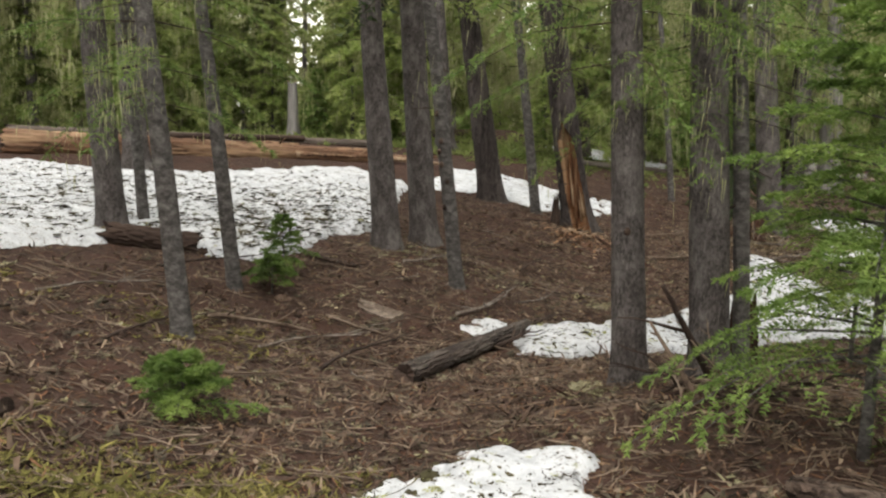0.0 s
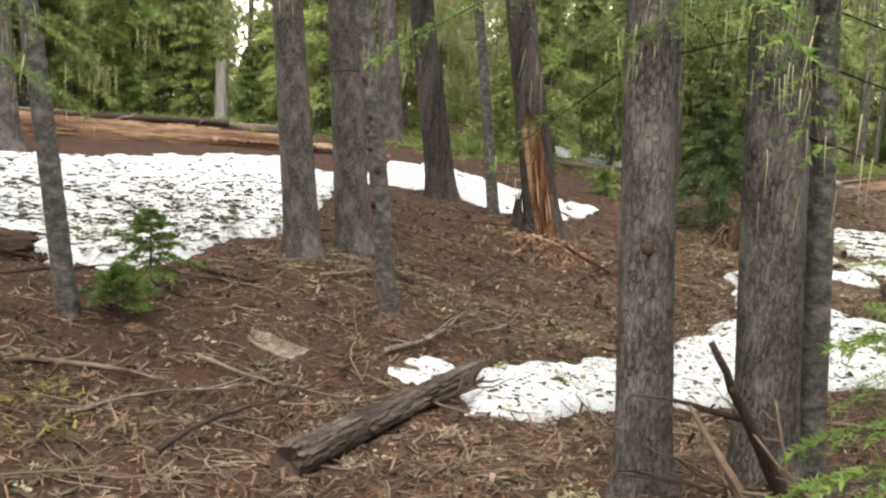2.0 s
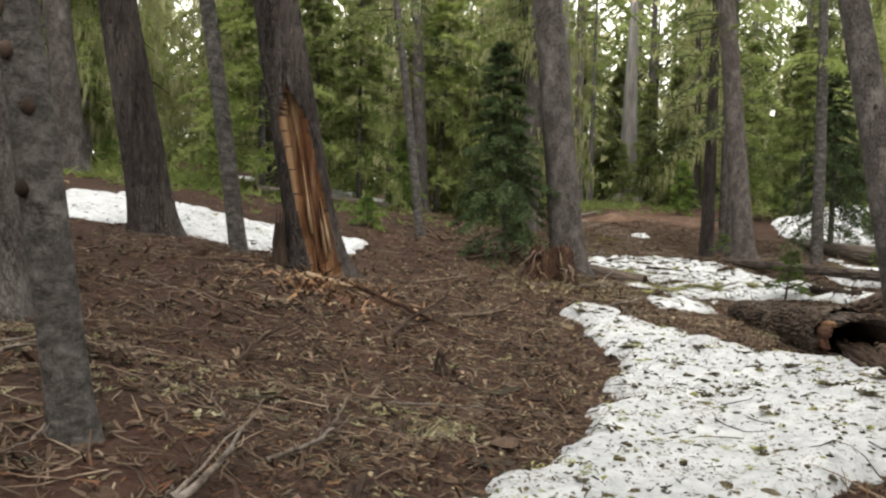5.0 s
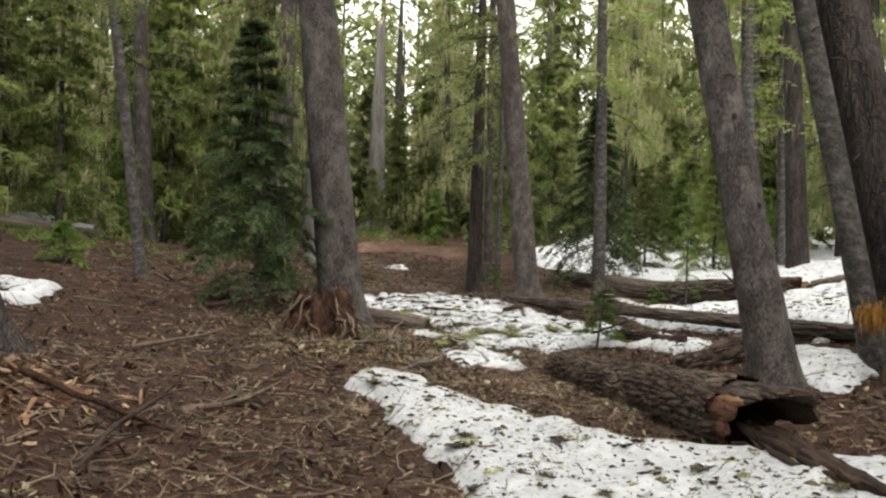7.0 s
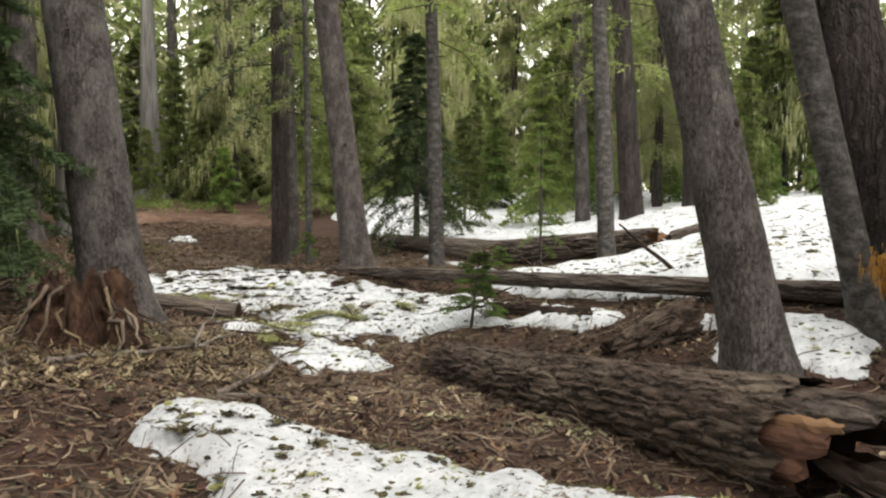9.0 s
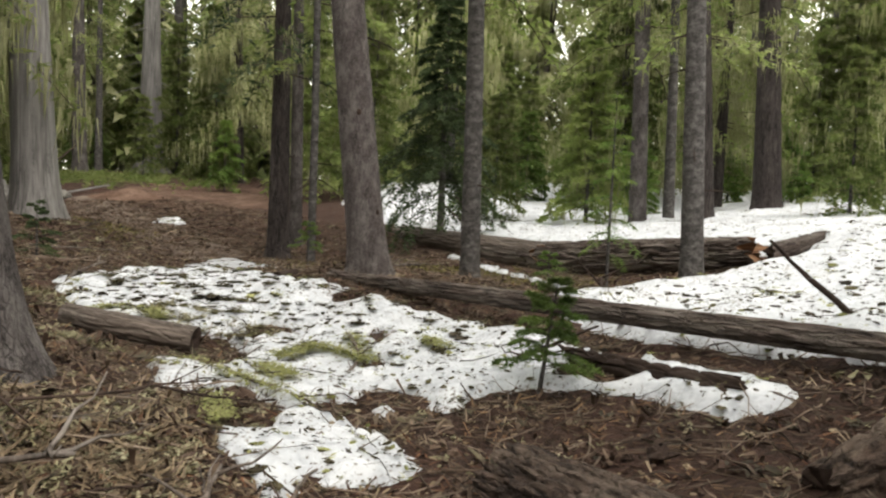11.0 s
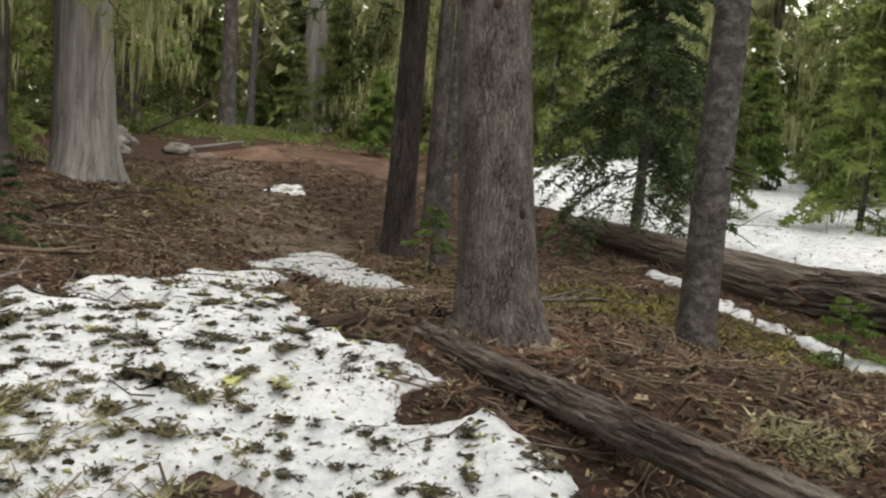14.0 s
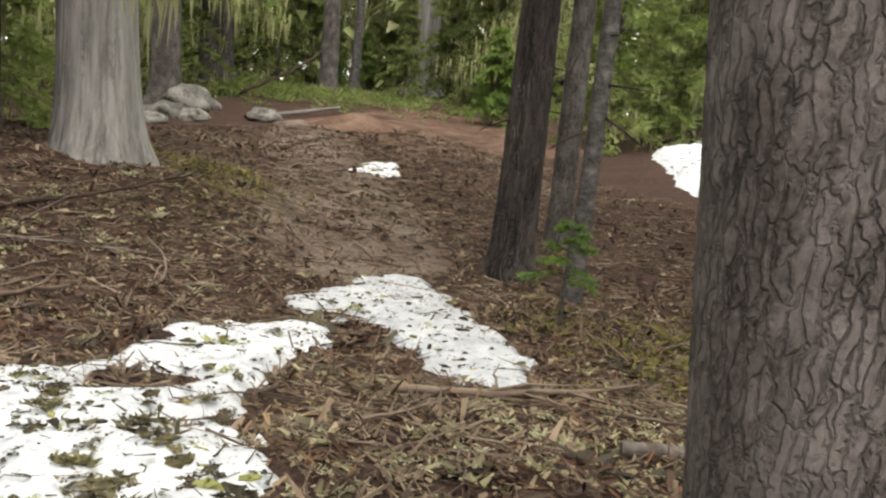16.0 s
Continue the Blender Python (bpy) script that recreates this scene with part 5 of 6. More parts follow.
rock(17.3, 38.6, 0.6, 3, "pale grey boulder by the far path")
rock(16.4, 37.4, 0.4, 4, "low pale boulder by the far path")
rock(16.9, 37.0, 0.3, 6, "broken grey rock beside larger boulders")
rock(16.0, 36.6, 0.25, 7, "small grey rock half sunk in litter")
rock(18.3, 36.8, 0.3, 5, "flat pale stone in the path")


# ---------------------------------------------------------------- dead branches
def dead_branch(p0, p1, r, seed, label, mat=None, forks=5, bow=0.12, twig_len=0.4):
    p0, p1 = np.array(p0, float), np.array(p1, float)
    gg = np.random.default_rng(seed)
    br = new("dead_branch")
    br.matrix_basis = Matrix.Translation(Vector(p0))
    tagged(br, label, "branch", "dead branches")
    d = p1 - p0
    ln = np.linalg.norm(d)
    k = np.linspace(0, 1, 12)
    side = np.cross(d / ln, [0.2, 0.1, 1.0])
    line = d * k[:, None] + side * (bow * ln * np.sin(np.pi * k) * gg.choice([-1, 1]))[:, None] + gg.normal(0, 0.012, (12, 3)) * ln * 0.4
    line[0] = 0
    limb = part("limb", tube_mesh("limb", [tube(line, np.linspace(r, r * 0.35, 12), 8, 0.25, seed)], mat or TWIG), br)
    for n in range(forks):
        i = gg.integers(2, 11)
        dv = d / ln * 0.7 + gg.normal(0, 0.6, 3)
        dv[2] = abs(dv[2]) * 0.4 + 0.02
        kk = np.linspace(0, 1, 5)[:, None]
        tl = twig_len * gg.uniform(0.4, 1.2)
        seg = line[i] + dv * tl * kk + gg.normal(0, 0.02, (5, 3)) * kk
        part("twig", tube_mesh("twig", [tube(seg, np.linspace(r * 0.45, r * 0.12, 5), 5)], mat or TWIG), limb)
    return br


def on_ground(x, y, up=0.03):
    return (x, y, floor_at(x, y) + up)


dead_branch(on_ground(2.35, 6.85), (1.82, 6.72, 0.18), 0.045, 1, "broken dead limb leaning beside a trunk", DARK_WOOD, 2, 0.02)
dead_branch(on_ground(2.05, 6.35), (1.7, 6.6, -0.1), 0.03, 2, "splintered pale limb leaning in brush", TWIG, 2, 0.04)
for n in range(14):
    a = n * 0.9
    dead_branch(on_ground(2.15 + 0.35 * math.cos(a), 6.4 + 0.5 * math.sin(a)), (2.25 + 0.8 * math.cos(a * 1.7), 6.3 + 0.7 * math.sin(a * 1.3), -0.35 + 0.2 * math.sin(n * 2.1)), 0.014, 20 + n,
                "tangled dry twig in a brush heap", TWIG if n % 2 else DARK_WOOD, 4, 0.15, 0.35)
spots = [(-2.0, 6.9, -0.7, 7.6), (-1.9, 8.4, -0.9, 9.2), (-1.2, 8.1, -0.5, 8.9), (-2.6, 9.0, -1.5, 9.3), (-0.9, 8.2, -0.6, 7.5), (-3.0, 7.2, -2.3, 8.6), (-1.4, 9.9, -0.4, 9.6),
         (0.2, 10.7, 0.9, 11.4), (0.6, 10.8, 1.2, 12.0), (-2.2, 11.9, -1.0, 11.6), (-0.6, 12.4, 0.1, 12.9), (0.5, 9.6, 1.1, 9.9), (1.5, 9.0, 2.2, 9.3), (1.1, 11.6, 1.7, 12.4),
         (3.0, 15.0, 3.8, 15.7), (4.0, 16.0, 5.0, 16.6), (2.3, 13.2, 2.9, 12.8), (1.3, 13.7, 2.1, 14.6), (4.5, 18.3, 5.7, 18.8), (6.3, 18.2, 7.4, 17.9), (7.4, 18.7, 8.6, 18.5), (7.7, 19.0, 8.3, 18.7),
         (6.9, 17.2, 7.9, 17.6), (6.0, 19.8, 6.6, 19.2), (9.0, 19.2, 9.4, 19.5), (10.1, 18.9, 10.9, 19.5), (10.8, 18.0, 11.3, 17.4),
         (11.2, 25.2, 12.6, 25.8), (12.0, 26.8, 13.7, 26.3), (12.5, 27.4, 14.1, 28.1), (13.6, 23.6, 14.9, 23.2), (13.9, 22.4, 15.3, 22.0),
         (16.6, 24.5, 17.6, 25.3), (15.2, 22.8, 16.4, 23.7), (10.3, 22.9, 11.2, 23.6), (14.0, 18.4, 14.7, 18.9), (-4.6, 9.2, -3.0, 9.6), (-4.0, 8.0, -3.2, 9.4), (-3.6, 10.3, -2.6, 10.9), (3.9, 10.2, 4.6, 9.6)]
for n, (x0, y0, x1, y1) in enumerate(spots):
    dead_branch(on_ground(x0, y0), on_ground(x1, y1, 0.05 + 0.1 * (n % 3)), 0.010 + 0.007 * ((n * 5) % 4), 60 + n, "fallen dry branch lying on forest litter", (TWIG, LOG_WOOD, DARK_WOOD)[n % 3], 5, 0.1, 0.45)
dead_branch(on_ground(19.0, 40.4, 0.05), (21.9, 41.5, 1.2), 0.05, 150, "bent black branch arching over the clearing", DARK_WOOD, 2, 0.12)
dead_branch(on_ground(12.0, 15.7, 0.15), (11.65, 16.3, -0.2), 0.03, 151, "dead snag branch sticking up from snow", DARK_WOOD, 1, 0.05)
dead_branch(on_ground(-2.0, 12.1, 0.1), on_ground(-1.2, 11.8, 0.08), 0.05, 152, "dark mossy limb behind a fir sapling", DARK_WOOD, 4)
dead_branch(on_ground(3.05, 16.4), on_ground(3.9, 15.5, 0.02), 0.03, 153, "rotten reddish root running into litter", STUMP, 0)
dead_branch(on_ground(2.5, 16.55), on_ground(2.95, 16.25, 0.05), 0.04, 154, "pale wood fragment below a split trunk", PALE_WOOD, 0)

g4 = np.random.default_rng(44)
for n in range(64):
    cx, cy, sx, sy = ((-0.8, 9.4, 1.2, 1.4), (0.6, 12.8, 1.3, 0.9), (12.9, 26.4, 1.2, 0.9), (4.2, 15.6, 1.2, 1.2), (14.6, 22.6, 0.9, 0.8), (7.0, 17.6, 0.8, 0.7), (14.0, 20.4, 0.6, 0.4), (8.4, 18.6, 0.5, 0.4))[n % 8]
    x0, y0 = g4.normal(cx, sx), g4.normal(cy, sy)
    a, ln = g4.uniform(0, 6.28), g4.uniform(0.35, 1.1)
    x1, y1 = x0 + ln * math.cos(a), y0 + ln * math.sin(a)
    dead_branch(on_ground(x0, y0, 0.02), on_ground(x1, y1, 0.02 + g4.uniform(0, 0.1)), g4.uniform(0.005, 0.012), 200 + n, "thin dry branch lying on forest litter", (TWIG, LOG_WOOD, TWIG, DARK_WOOD)[n % 4], 4, 0.12, 0.3)
for n in range(20):
    x0, y0 = -8.8 + 0.36 * n + g4.normal(0, 0.3), 18.7 + 0.16 * n + g4.normal(0, 0.5)
    a, ln = radians(20) + g4.normal(0, 0.3), g4.uniform(1.0, 2.6)
    dead_branch(on_ground(x0, y0, 0.12), on_ground(x0 + ln * math.cos(a), y0 + ln * math.sin(a), 0.12), g4.uniform(0.04, 0.1), 300 + n, "splintered piece of decayed log on the bank", (RED_LOG, PALE_WOOD, LOG_WOOD)[n % 3], 1, 0.03, 0.6)


def lichen_branch(x0, y0, x1, y1, r, seed, label, mat, tuft):
    br = dead_branch((x0, y0, top_at(x0, y0) + 0.02), (x1, y1, top_at(x1, y1) + 0.03), r, seed, label, mat, 4, 0.08, 0.25)
    gg = np.random.default_rng(seed)
    k = gg.uniform(0, 1, (tuft, 1))
    d = np.array([x1 - x0, y1 - y0, top_at(x1, y1) - top_at(x0, y0)])
    at = d * k + gg.normal(0, (0.05, 0.05, 0.008), (tuft, 3)) + [0, 0, 0.03]
    a = gg.uniform(0, 2 * np.pi, tuft)
    ln = gg.uniform(0.02, 0.07, (tuft, 1))
    tip = at + np.stack([np.cos(a), np.sin(a), gg.uniform(-0.25, 0.45, tuft)], -1) * ln
    w = np.stack([-np.sin(a), np.cos(a), 0 * a], -1) * 0.008
    part("lichen", tri_mesh("lichen", np.stack([at - w, at + w, tip], 1), LICHEN_GREEN), br, "yellow-green beard lichen")["kind"] = "stuff"


def top_at(x, y):
    return float(surface(np.array([x]), np.array([y]))[0][0])


for n, (x0, y0, x1, y1, r, mat, tuft) in enumerate([(9.38, 19.74, 9.2, 18.3, 0.022, LOG_BROWN, 500), (10.16, 19.61, 10.62, 19.66, 0.01, TWIG, 900), (10.62, 19.62, 10.54, 19.0, 0.012, DARK_WOOD, 700), (11.02, 19.6, 10.66, 19.05, 0.008, TWIG, 500),
                                                   (11.07, 18.85, 10.88, 18.5, 0.008, TWIG, 420), (10.43, 21.65, 10.3, 21.3, 0.008, TWIG, 600), (9.9, 19.5, 9.6, 18.9, 0.012, TWIG, 700), (9.9, 21.95, 10.3, 21.9, 0.006, TWIG, 260), (8.9, 18.9, 8.5, 18.3, 0.009, TWIG, 420)]):
    lichen_branch(x0, y0, x1, y1, r, 700 + n, "fallen branch furred with yellow-green lichen on snow", mat, tuft)
# low dead twigs below the dark fir and the snowfield firs
dead_branch((18.9, 24.2, -0.3), (17.6, 22.9, -0.75), 0.014, 155, "drooping dead bough below a fir", DARK_WOOD, 9, 0.1, 0.7)
dead_branch((19.0, 24.0, -0.1), (18.4, 22.3, -0.7), 0.014, 156, "drooping dead bough below a fir", DARK_WOOD, 9, 0.1, 0.7)

# weathered board of split wood
bm = bmesh.new()
bmesh.ops.create_cube(bm, size=1)
bmesh.ops.scale(bm, vec=(0.75, 0.24, 0.05), verts=bm.verts)
bmesh.ops.subdivide_edges(bm, edges=bm.edges, cuts=5, use_grid_fill=True)
for vert in bm.verts:
    vert.co.z += 0.03 * noise.noise(vert.co * 7)
    vert.co.x += 0.08 * noise.noise(Vector((0, vert.co.y * 22, 3))) * (1 if abs(vert.co.x) > 0.25 else 0)
me = bpy.data.meshes.new("wood_slab")
bm.to_mesh(me)
bm.free()
me.materials.append(LOG_BROWN)
slab = new("wood_slab", me)
slab.matrix_basis = pose(-0.85, 10.45, floor_at(-0.85, 10.45) + 0.015, 9, 6, -38)
tagged(slab, "weathered grey slab of split wood in litter", "wood")

log("fallen_log", lie(11.25, 17.75, 0.07, 0.6), lie(10.62, 16.15, 0.1, 0.7), 0.06, 0.11, "dark mossy log sunk in the snow", DARK_WOOD, 56, depth=0.035, rough_end=0.25)
# mound of dark earth and red litter by the path ahead
for x, y, r, h, lbl in ((20.0, 36.0, 1.0, 0.3, "low mound of reddish rotten litter"),):
    ax = np.linspace(-r * 1.6, r * 1.6, 50)
    X, Y = np.meshgrid(ax, ax, indexing="ij")
    Z = ground_height(X + x, Y + y) + h * np.exp(-(X ** 2 + Y ** 2) / (r * r * 0.6)) * (1 + 0.3 * fbm(X * 3, Y * 3, seed=6)) - 0.03
    mound = new("litter_mound", mesh_from("litter_mound", np.stack([X + x, Y + y, Z], -1).reshape(-1, 3), grid_faces(50, 50, False)[:, ::-1], RED_CARPET))
    tagged(mound, lbl, "mound", kind="structure")


# ---------------------------------------------------------------- litter
def spread_points(count, reach, seed, lo=(-7, 1.5), hi=(21, 36), power=1.0):
    gg = np.random.default_rng(seed)
    got = []
    while sum(len(p) for p in got) < count:
        p = gg.uniform(lo, hi, (count * 2, 2))
        d = np.full(len(p), 1e9)
        for (ax, ay), (bx, by) in zip(TRAIL[:-2], TRAIL[1:-1]):
            ex, ey = bx - ax, by - ay
            t = np.clip(((p[:, 0] - ax) * ex + (p[:, 1] - ay) * ey) / (ex * ex + ey * ey), 0, 1)
            d = np.minimum(d, np.hypot(p[:, 0] - ax - t * ex, p[:, 1] - ay - t * ey))
        got.append(p[gg.uniform(0, 1, len(p)) < np.clip(1 - d / reach, 0, 1) ** power])
    return np.concatenate(got)[:count]


def patch_points(x, y, sx, sy, count, seed):
    return np.random.default_rng(seed).normal((x, y), (sx, sy), (count, 2))


def litter(name, mat, label, verts, faces):
    ob = new(name, mesh_from(name, verts, faces, mat, smooth=False))
    return tagged(ob, label, "litter", kind="stuff")


def needle_bits(name, mat, label, pts, length, width, seed, tilt=0.25, clear=None):
    gg = np.random.default_rng(seed)
    z, on_snow = surface(pts[:, 0], pts[:, 1])
    if clear is not None:
        pts, z = pts[on_snow == clear], z[on_snow == clear]
    n = len(pts)
    a = gg.uniform(0, 2 * np.pi, n)
    ln = length * gg.uniform(0.5, 1.6, n)
    d = np.stack([np.cos(a), np.sin(a), gg.normal(0, tilt, n)], -1) * ln[:, None]
    w = np.stack([-np.sin(a), np.cos(a), gg.normal(0, 0.3, n)], -1) * (width * gg.uniform(0.6, 1.5, n))[:, None]
    c = np.concatenate([pts, (z + 0.006 + np.abs(d[:, 2]) * 0.5)[:, None]], 1)
    v = np.stack([c - d / 2 - w, c - d / 2 + w, c + d / 2 + w * 0.5, c + d / 2 - w * 0.5], 1).reshape(-1, 3)
    return litter(name, mat, label, v, np.arange(n * 4).reshape(-1, 4))


def twig_bits(name, mat, label, pts, length, radius, seed, clear=None):
    gg = np.random.default_rng(seed)
    z, on_snow = surface(pts[:, 0], pts[:, 1])
    if clear is not None:
        pts, z = pts[on_snow == clear], z[on_snow == clear]
    n = len(pts)
    a = gg.uniform(0, 2 * np.pi, n)
    ln = length * gg.uniform(0.35, 1.9, n) ** 1.3
    k = np.array([-0.5, -0.15, 0.2, 0.5])
    turn = a[:, None] + np.cumsum(gg.normal(0, 0.3, (n, 4)), 1)
    step = np.stack([np.cos(turn), np.sin(turn), gg.normal(0, 0.12, (n, 4))], -1) * (ln[:, None, None] * 0.33)
    line = np.cumsum(step, 1)
    line -= line.mean(1, keepdims=True)
    gz, _ = surface((pts[:, None, 0] + line[..., 0]).ravel(), (pts[:, None, 1] + line[..., 1]).ravel())
    line[..., :2] += pts[:, None]
    line[..., 2] = gz.reshape(n, 4) + 0.008 + np.abs(line[..., 2]) + gg.uniform(0, 0.02, n)[:, None]
    rad = radius * gg.uniform(0.5, 1.7, n)[:, None] * np.array([1, 0.9, 0.7, 0.35])
    side = np.stack([-np.sin(a), np.cos(a), np.zeros(n)], -1)[:, None]
    up = np.array([0, 0, 1.0])
    v = np.stack([line + side * rad[..., None], line - side * rad[..., None] * 0.5 + up * rad[..., None] * 0.87, line - side * rad[..., None] * 0.5 - up * rad[..., None] * 0.87], 2)
    one = grid_faces(4, 3, True)
    f = (np.arange(n)[:, None, None] * 12 + one[None]).reshape(-1, 4)
    return litter(name, mat, label, v.reshape(-1, 3), f)


def tufts(name, mat, label, pts, size, blades, seed, clear=None, flat=0.5, width=0.16, reach=1.0):
    gg = np.random.default_rng(seed)
    z, on_snow = surface(pts[:, 0], pts[:, 1])
    if clear is not None:
        pts, z = pts[on_snow == clear], z[on_snow == clear]
    n = len(pts)
    c = np.concatenate([pts, (z + 0.004)[:, None]], 1)[:, None]
    s = (size * gg.lognormal(0, 0.45, n))[:, None, None]
    a = gg.uniform(0, 2 * np.pi, (n, blades))
    d = np.stack([np.cos(a), np.sin(a), gg.uniform(0.05, 1.0, (n, blades)) * flat], -1) * s * reach * gg.uniform(0.4, 1.1, (n, blades))[..., None]
    spin = gg.uniform(0, 2 * np.pi, n)[:, None]
    off = gg.normal(0, 0.42, (n, blades, 3)) * np.array([1, 0.6, 0])
    off = np.stack([off[..., 0] * np.cos(spin) - off[..., 1] * np.sin(spin), off[..., 0] * np.sin(spin) + off[..., 1] * np.cos(spin), np.abs(off[..., 1]) * 0.3], -1)
    root = c + off * s
    w = np.stack([-np.sin(a), np.cos(a), gg.normal(0, 0.5, (n, blades))], -1) * s * width
    v = np.stack([root - w, root + w, root + d + w * 0.3, root + d * 0.9 - w * 0.4], 2)
    return litter(name, mat, label, v.reshape(-1, 3), np.arange(n * blades * 4).reshape(-1, 4))


def lumps(name, mat, label, pts, size, seed, clear=True, flat=0.45, around=9, rings=4):
    """Soft rounded clumps lying on the ground or the snow."""
    gg = np.random.default_rng(seed)
    z, on_snow = surface(pts[:, 0], pts[:, 1])
    if clear is not None:
        pts, z = pts[on_snow == clear], z[on_snow == clear]
    n = len(pts)
    th, ph = np.linspace(0, 2 * np.pi, around, endpoint=False), np.linspace(0.15, 1.75, rings)
    P, T = np.meshgrid(ph, th, indexing="ij")
    unit = np.stack([np.sin(P) * np.cos(T), np.sin(P) * np.sin(T), np.cos(P)], -1).reshape(1, -1, 3)
    s = size * gg.lognormal(0, 0.4, (n, 1, 1))
    k = gg.uniform(0.55, 1.35, (n, around * rings, 1))
    long = np.stack([gg.uniform(0.8, 1.7, n), gg.uniform(0.5, 1.0, n), flat * gg.uniform(0.6, 1.4, n)], -1)[:, None]
    v = unit * k * s * long
    a = gg.uniform(0, 2 * np.pi, n)[:, None]
    v = np.stack([v[..., 0] * np.cos(a) - v[..., 1] * np.sin(a), v[..., 0] * np.sin(a) + v[..., 1] * np.cos(a), v[..., 2]], -1)
    v = v + np.concatenate([pts, z[:, None]], 1)[:, None]
    f = (np.arange(n)[:, None, None] * (around * rings) + grid_faces(rings, around, True)[:, ::-1][None]).reshape(-1, 4)
    return litter(name, mat, label, v.reshape(-1, 3), f)


needle_bits("needle_litter", NEEDLE_LITTER, "reddish brown fallen needles on the ground", spread_points(90000, 9, 901), 0.07, 0.005, 1, clear=False)
needle_bits("bark_chips", CHIP, "scattered bark chips and wood scraps", spread_points(24000, 9, 902), 0.05, 0.013, 2, 0.6, clear=False)
twig_bits("twig_litter", TWIG, "dry grey-brown twigs over the litter", spread_points(24000, 9, 903), 0.22, 0.0045, 3, clear=False)
tufts("lichen_tufts", LICHEN, "pale fallen lichen tufts on the ground", spread_points(6000, 8, 904), 0.036, 11, 4, clear=False, width=0.13, reach=0.6)
tufts("lichen_tufts", LICHEN, "heaped pale lichen fallen round the trunks", np.concatenate([patch_points(2.45, 12.75, 0.2, 0.16, 170, 31), patch_points(-0.2, 12.9, 0.7, 0.5, 160, 32), patch_points(1.3, 6.9, 0.12, 0.15, 50, 33),
      patch_points(7.9, 15.0, 0.2, 0.25, 50, 34), patch_points(7.3, 18.3, 0.6, 0.5, 200, 35), patch_points(11.7, 18.6, 0.3, 0.3, 60, 36), patch_points(8.6, 18.6, 0.5, 0.4, 120, 37), patch_points(13.6, 22.9, 0.8, 0.7, 200, 38), patch_points(13.2, 27.4, 0.7, 0.6, 160, 39)]), 0.05, 30, 24, clear=False, flat=0.6, width=0.075, reach=0.5)
chips = patch_points(2.75, 16.3, 0.45, 0.35, 480, 40)
needle_bits("wood_chips", PALE_CHIP, "orange chips of rotten wood below a scar", chips, 0.085, 0.016, 41, 0.4)
tufts("litter_tangle", DRY_LITTER, "tan shreds heaped round a rotten stump", np.concatenate([patch_points(6.75, 18.35, 0.45, 0.35, 260, 45), patch_points(7.6, 18.1, 0.6, 0.4, 200, 46)]), 0.07, 16, 101, clear=False, flat=0.7, width=0.05, reach=1.0)
# drier, paler litter and crumbled soil along the second half of the trail
tan = np.concatenate([patch_points(11.6, 26.0, 2.2, 3.4, 5200, 71), patch_points(7.6, 18.3, 1.1, 1.2, 2200, 72), patch_points(14.6, 20.8, 1.5, 1.5, 3000, 73), patch_points(14.6, 24.5, 1.6, 2.2, 3200, 74)])
needle_bits("dry_litter", DRY_LITTER, "tan flakes of dry bark and needles", tan, 0.04, 0.007, 76, 0.35, clear=False)
tufts("dry_litter", DRY_LITTER, "tan matted lichen and needle tufts on soil", tan[::6], 0.03, 9, 77, clear=False, flat=0.5, width=0.13, reach=0.6)
lumps("dry_litter", DRY_LITTER, "pale tan crumbs of lichen and bark", tan[1::3], 0.016, 79, clear=False, around=7, rings=3, flat=0.4)
lumps("soil_clods", CLOD, "dark crumbled clods of forest soil", spread_points(3600, 6, 915), 0.032, 78, clear=False, flat=0.7)
brush = spread_points(9000, 7.5, 931)
tufts("litter_tangle", CHIP, "tangled brown needles and shredded bark", brush, 0.055, 12, 99, clear=False, flat=0.8, width=0.06, reach=1.2)
tufts("litter_tangle", DEBRIS, "dark damp tangles of rotting litter", brush[::2] + 0.05, 0.06, 10, 100, clear=False, flat=0.4, width=0.12, reach=0.9)
tufts("lichen_tufts", LICHEN, "yellow-green lichen strands fallen on the snow", np.concatenate([patch_points(10.45, 21.5, 0.22, 0.3, 60, 81), patch_points(10.7, 20.7, 0.3, 0.12, 40, 82), patch_points(9.2, 20.95, 0.12, 0.3, 70, 83), patch_points(13.2, 19.3, 0.15, 0.15, 70, 84),
      patch_points(9.9, 22.6, 0.15, 0.25, 40, 85), patch_points(6.9, 18.6, 0.3, 0.3, 110, 86)]), 0.06, 34, 87, flat=0.7, width=0.05, reach=0.7)
mats = np.concatenate([patch_points(11.3, 21.6, 1.0, 1.6, 260, 90), patch_points(11.7, 23.0, 0.7, 1.0, 110, 91), patch_points(10.9, 21.4, 0.8, 0.8, 60, 92), patch_points(5.6, 13.6, 0.9, 1.3, 45, 93), patch_points(6.6, 16.4, 0.35, 0.5, 30, 94)])
tufts("snow_debris", CLUMP, "olive-brown mats of lichen and needles on snow", mats, 0.05, 60, 95, clear=True, flat=0.5, width=0.07, reach=0.5)
tufts("snow_debris", DEBRIS, "dark wet needle mats melted into snow", mats + 0.02, 0.05, 40, 96, clear=True, flat=0.3, width=0.1, reach=0.5)
flakes = np.concatenate([spread_points(3000, 7, 921, (1.5, 10.5), (12, 21)), spread_points(2400, 7, 922, (-5, 5), (21, 32)), patch_points(7.2, 17.9, 1.0, 0.9, 900, 923), patch_points(11.4, 26.2, 1.8, 2.0, 900, 924)])
needle_bits("lichen_flakes", PALE_FLAKE, "pale tan flakes of lichen and bark", flakes[::2], 0.035, 0.013, 97, 0.5, clear=False)
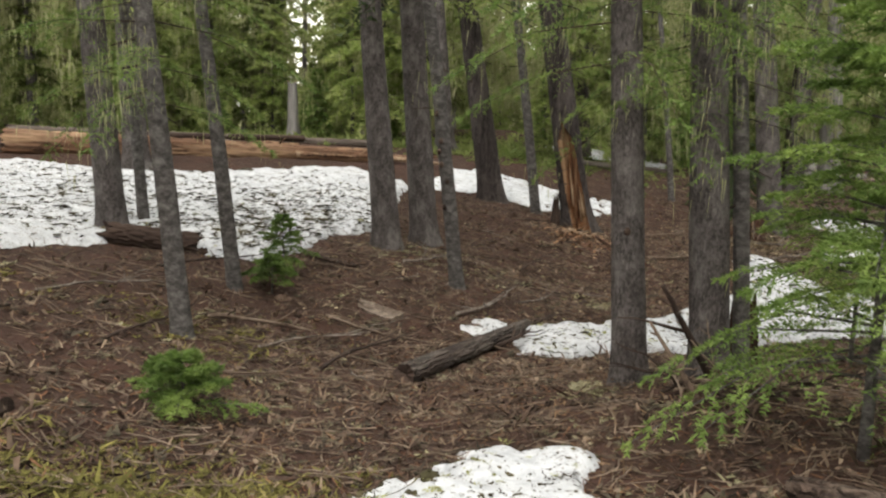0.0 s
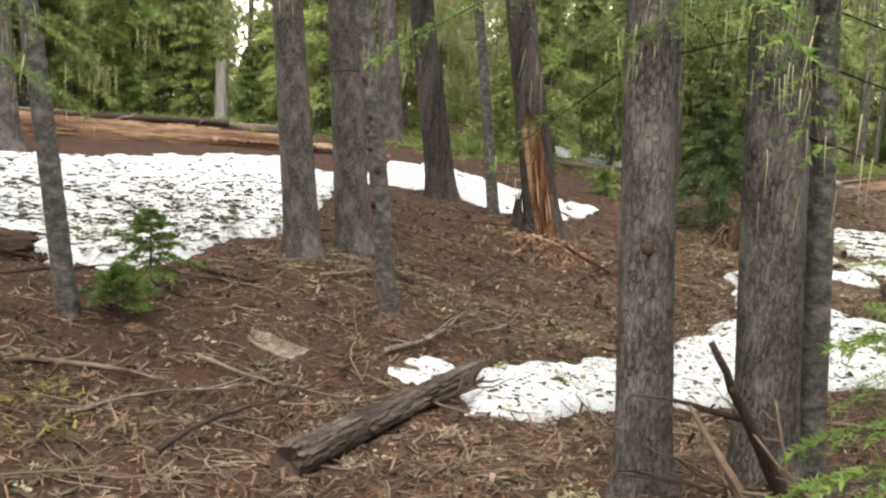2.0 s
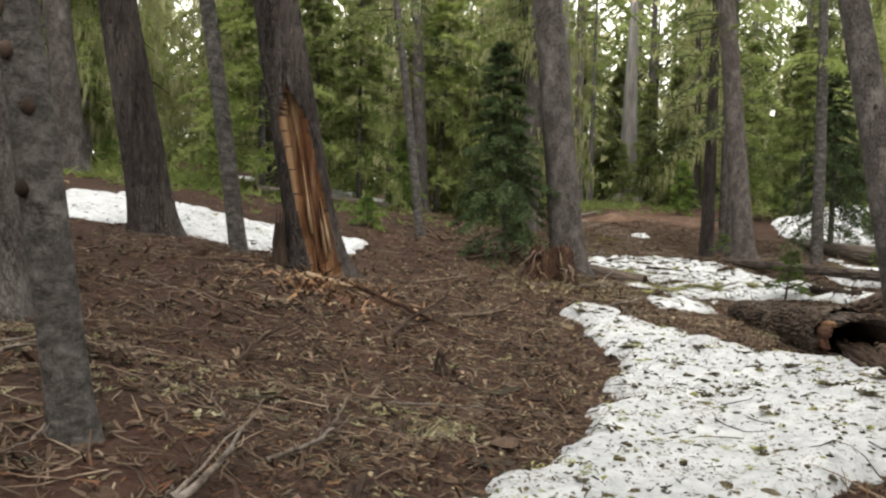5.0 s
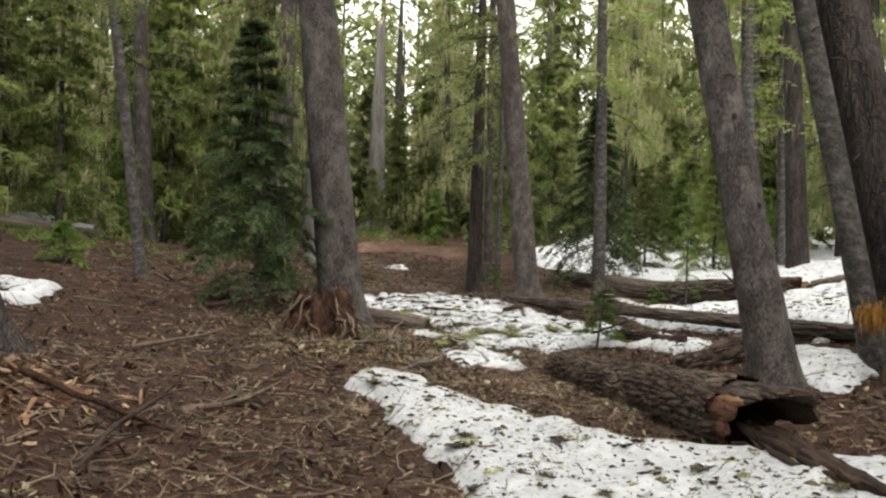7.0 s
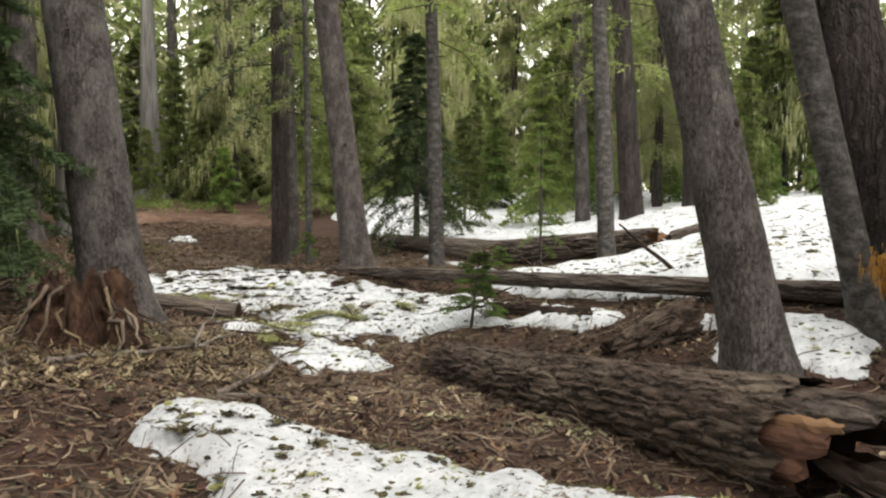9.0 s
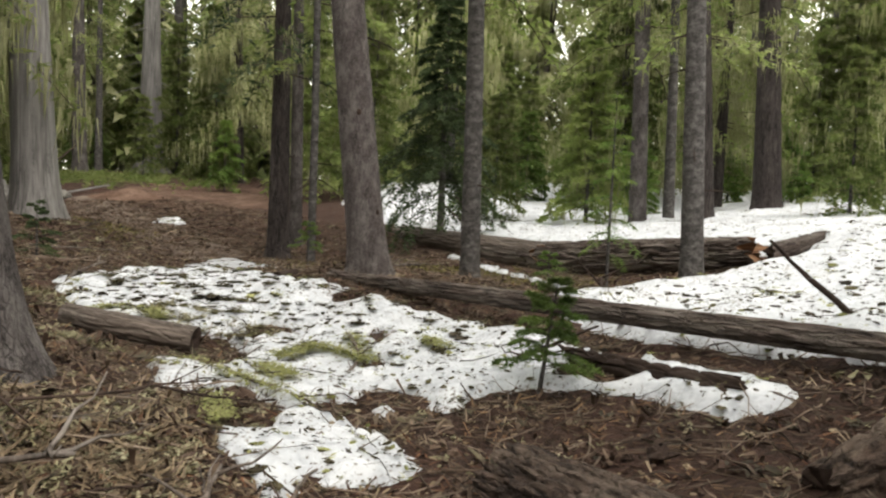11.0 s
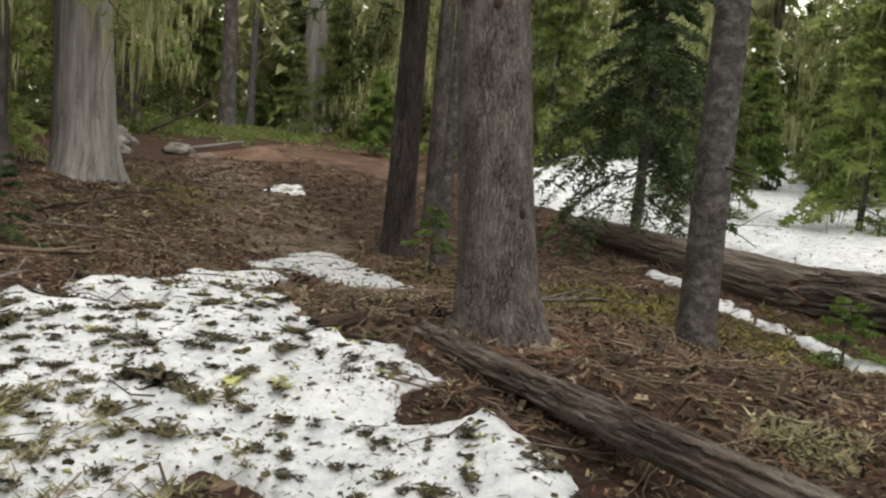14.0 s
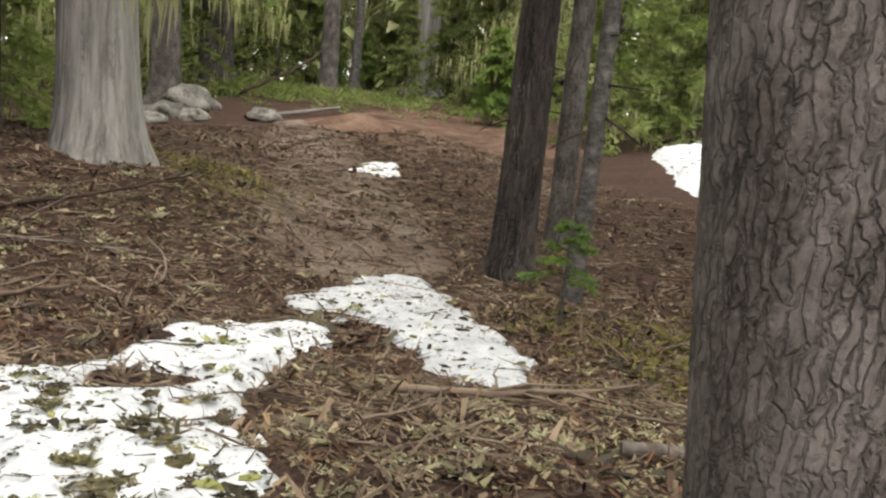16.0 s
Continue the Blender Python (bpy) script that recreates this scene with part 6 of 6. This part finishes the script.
lumps("lichen_flakes", PALE_FLAKE, "pale tan crumbs of lichen and bark", flakes[1::2], 0.017, 98, clear=False, flat=0.35, around=7, rings=3)
# on the snow
needle_bits("snow_needles", DEBRIS, "dark fallen needles on the snow", spread_points(50000, 10, 905, (-11, 1.5), (26, 34)), 0.03, 0.004, 5, clear=True)
tufts("snow_debris", DEBRIS, "dark clumps of needles and cones on snow", spread_points(18000, 12, 906, (-11, 1.5), (26, 34)), 0.036, 9, 6, clear=True, flat=0.3, width=0.17, reach=0.4)
tufts("snow_lichen", LICHEN_GREEN, "yellow-green lichen tufts lying on snow", spread_points(3200, 8, 907), 0.05, 18, 7, clear=True, flat=0.5, width=0.08, reach=0.55)
tufts("snow_debris", DEBRIS, "dark needle litter strewn over the snow bank", np.concatenate([patch_points(-2.4, 13.6, 0.9, 1.6, 900, 61), patch_points(-4.6, 13.5, 1.8, 1.8, 900, 62)]), 0.06, 10, 63, clear=True, flat=0.3, width=0.1, reach=0.8)
lumps("snow_clumps", CLUMP, "olive-brown clumps of fallen lichen on snow", spread_points(9000, 6, 911), 0.019, 21)
lumps("snow_clumps", LICHEN_GREEN, "yellow-green lichen lumps on snow", spread_points(1500, 6, 914), 0.019, 25)
lumps("snow_clumps", DEBRIS, "dark needle mats on the snow bank", np.concatenate([patch_points(-4.5, 14.2, 2.6, 2.2, 3600, 51), patch_points(-2.0, 16.5, 1.2, 1.5, 1200, 54), patch_points(2.5, 10.4, 0.9, 0.5, 90, 52), patch_points(5.6, 13.0, 1.3, 1.4, 170, 53), patch_points(14.0, 15.6, 2.0, 1.6, 900, 55)]), 0.024, 26, flat=0.3)
lumps("snow_clumps", DEBRIS, "dark wet crumbs of litter on snow", spread_points(14000, 11, 912, (-11, 1.5), (26, 34)), 0.014, 22, around=7, rings=3)
lumps("litter_clumps", CHIP, "brown lumps of matted litter", spread_points(5000, 8, 913), 0.022, 23, clear=False, around=7, rings=3)
twig_bits("snow_twigs", DEBRIS, "dark twigs lying on the snow", spread_points(1000, 9, 908), 0.2, 0.004, 8, clear=True)


tufts("moss_cushion", MOSS, "yellow-green moss and grass beside a log", np.concatenate([patch_points(16.1, 22.2, 0.55, 1.2, 3200, 1), patch_points(14.6, 29.8, 0.4, 0.9, 1800, 2)]), 0.042, 12, 9, clear=False, flat=0.7, width=0.08)
tufts("moss_cushion", MOSS, "yellowish low moss beside the trail", np.concatenate([patch_points(-1.3, 3.7, 0.8, 0.6, 2600, 3), patch_points(-2.6, 8.4, 0.6, 0.5, 300, 4)]), 0.04, 14, 10, clear=False, flat=0.6, width=0.09)
tufts("low_shrubs", FIR_MID, "low green shrubs at the far clearing", np.concatenate([patch_points(21, 42, 3.5, 1.5, 1600, 5), patch_points(2.5, 27, 2.4, 1.4, 1300, 6), patch_points(-6, 28, 3.5, 1.6, 1500, 7)]), 0.11, 10, 11, clear=False, flat=1.0, width=0.12)
og = np.random.default_rng(77)
op = og.normal((9.42, 13.45, -0.38), (0.07, 0.07, 0.06), (260, 3))
tagged(new("orange_lichen", tri_mesh("orange_lichen", strands(op, 0.1, 0.012, 78), ORANGE_MOSS)), "tuft of orange lichen hanging on a stub", "lichen", kind="stuff")
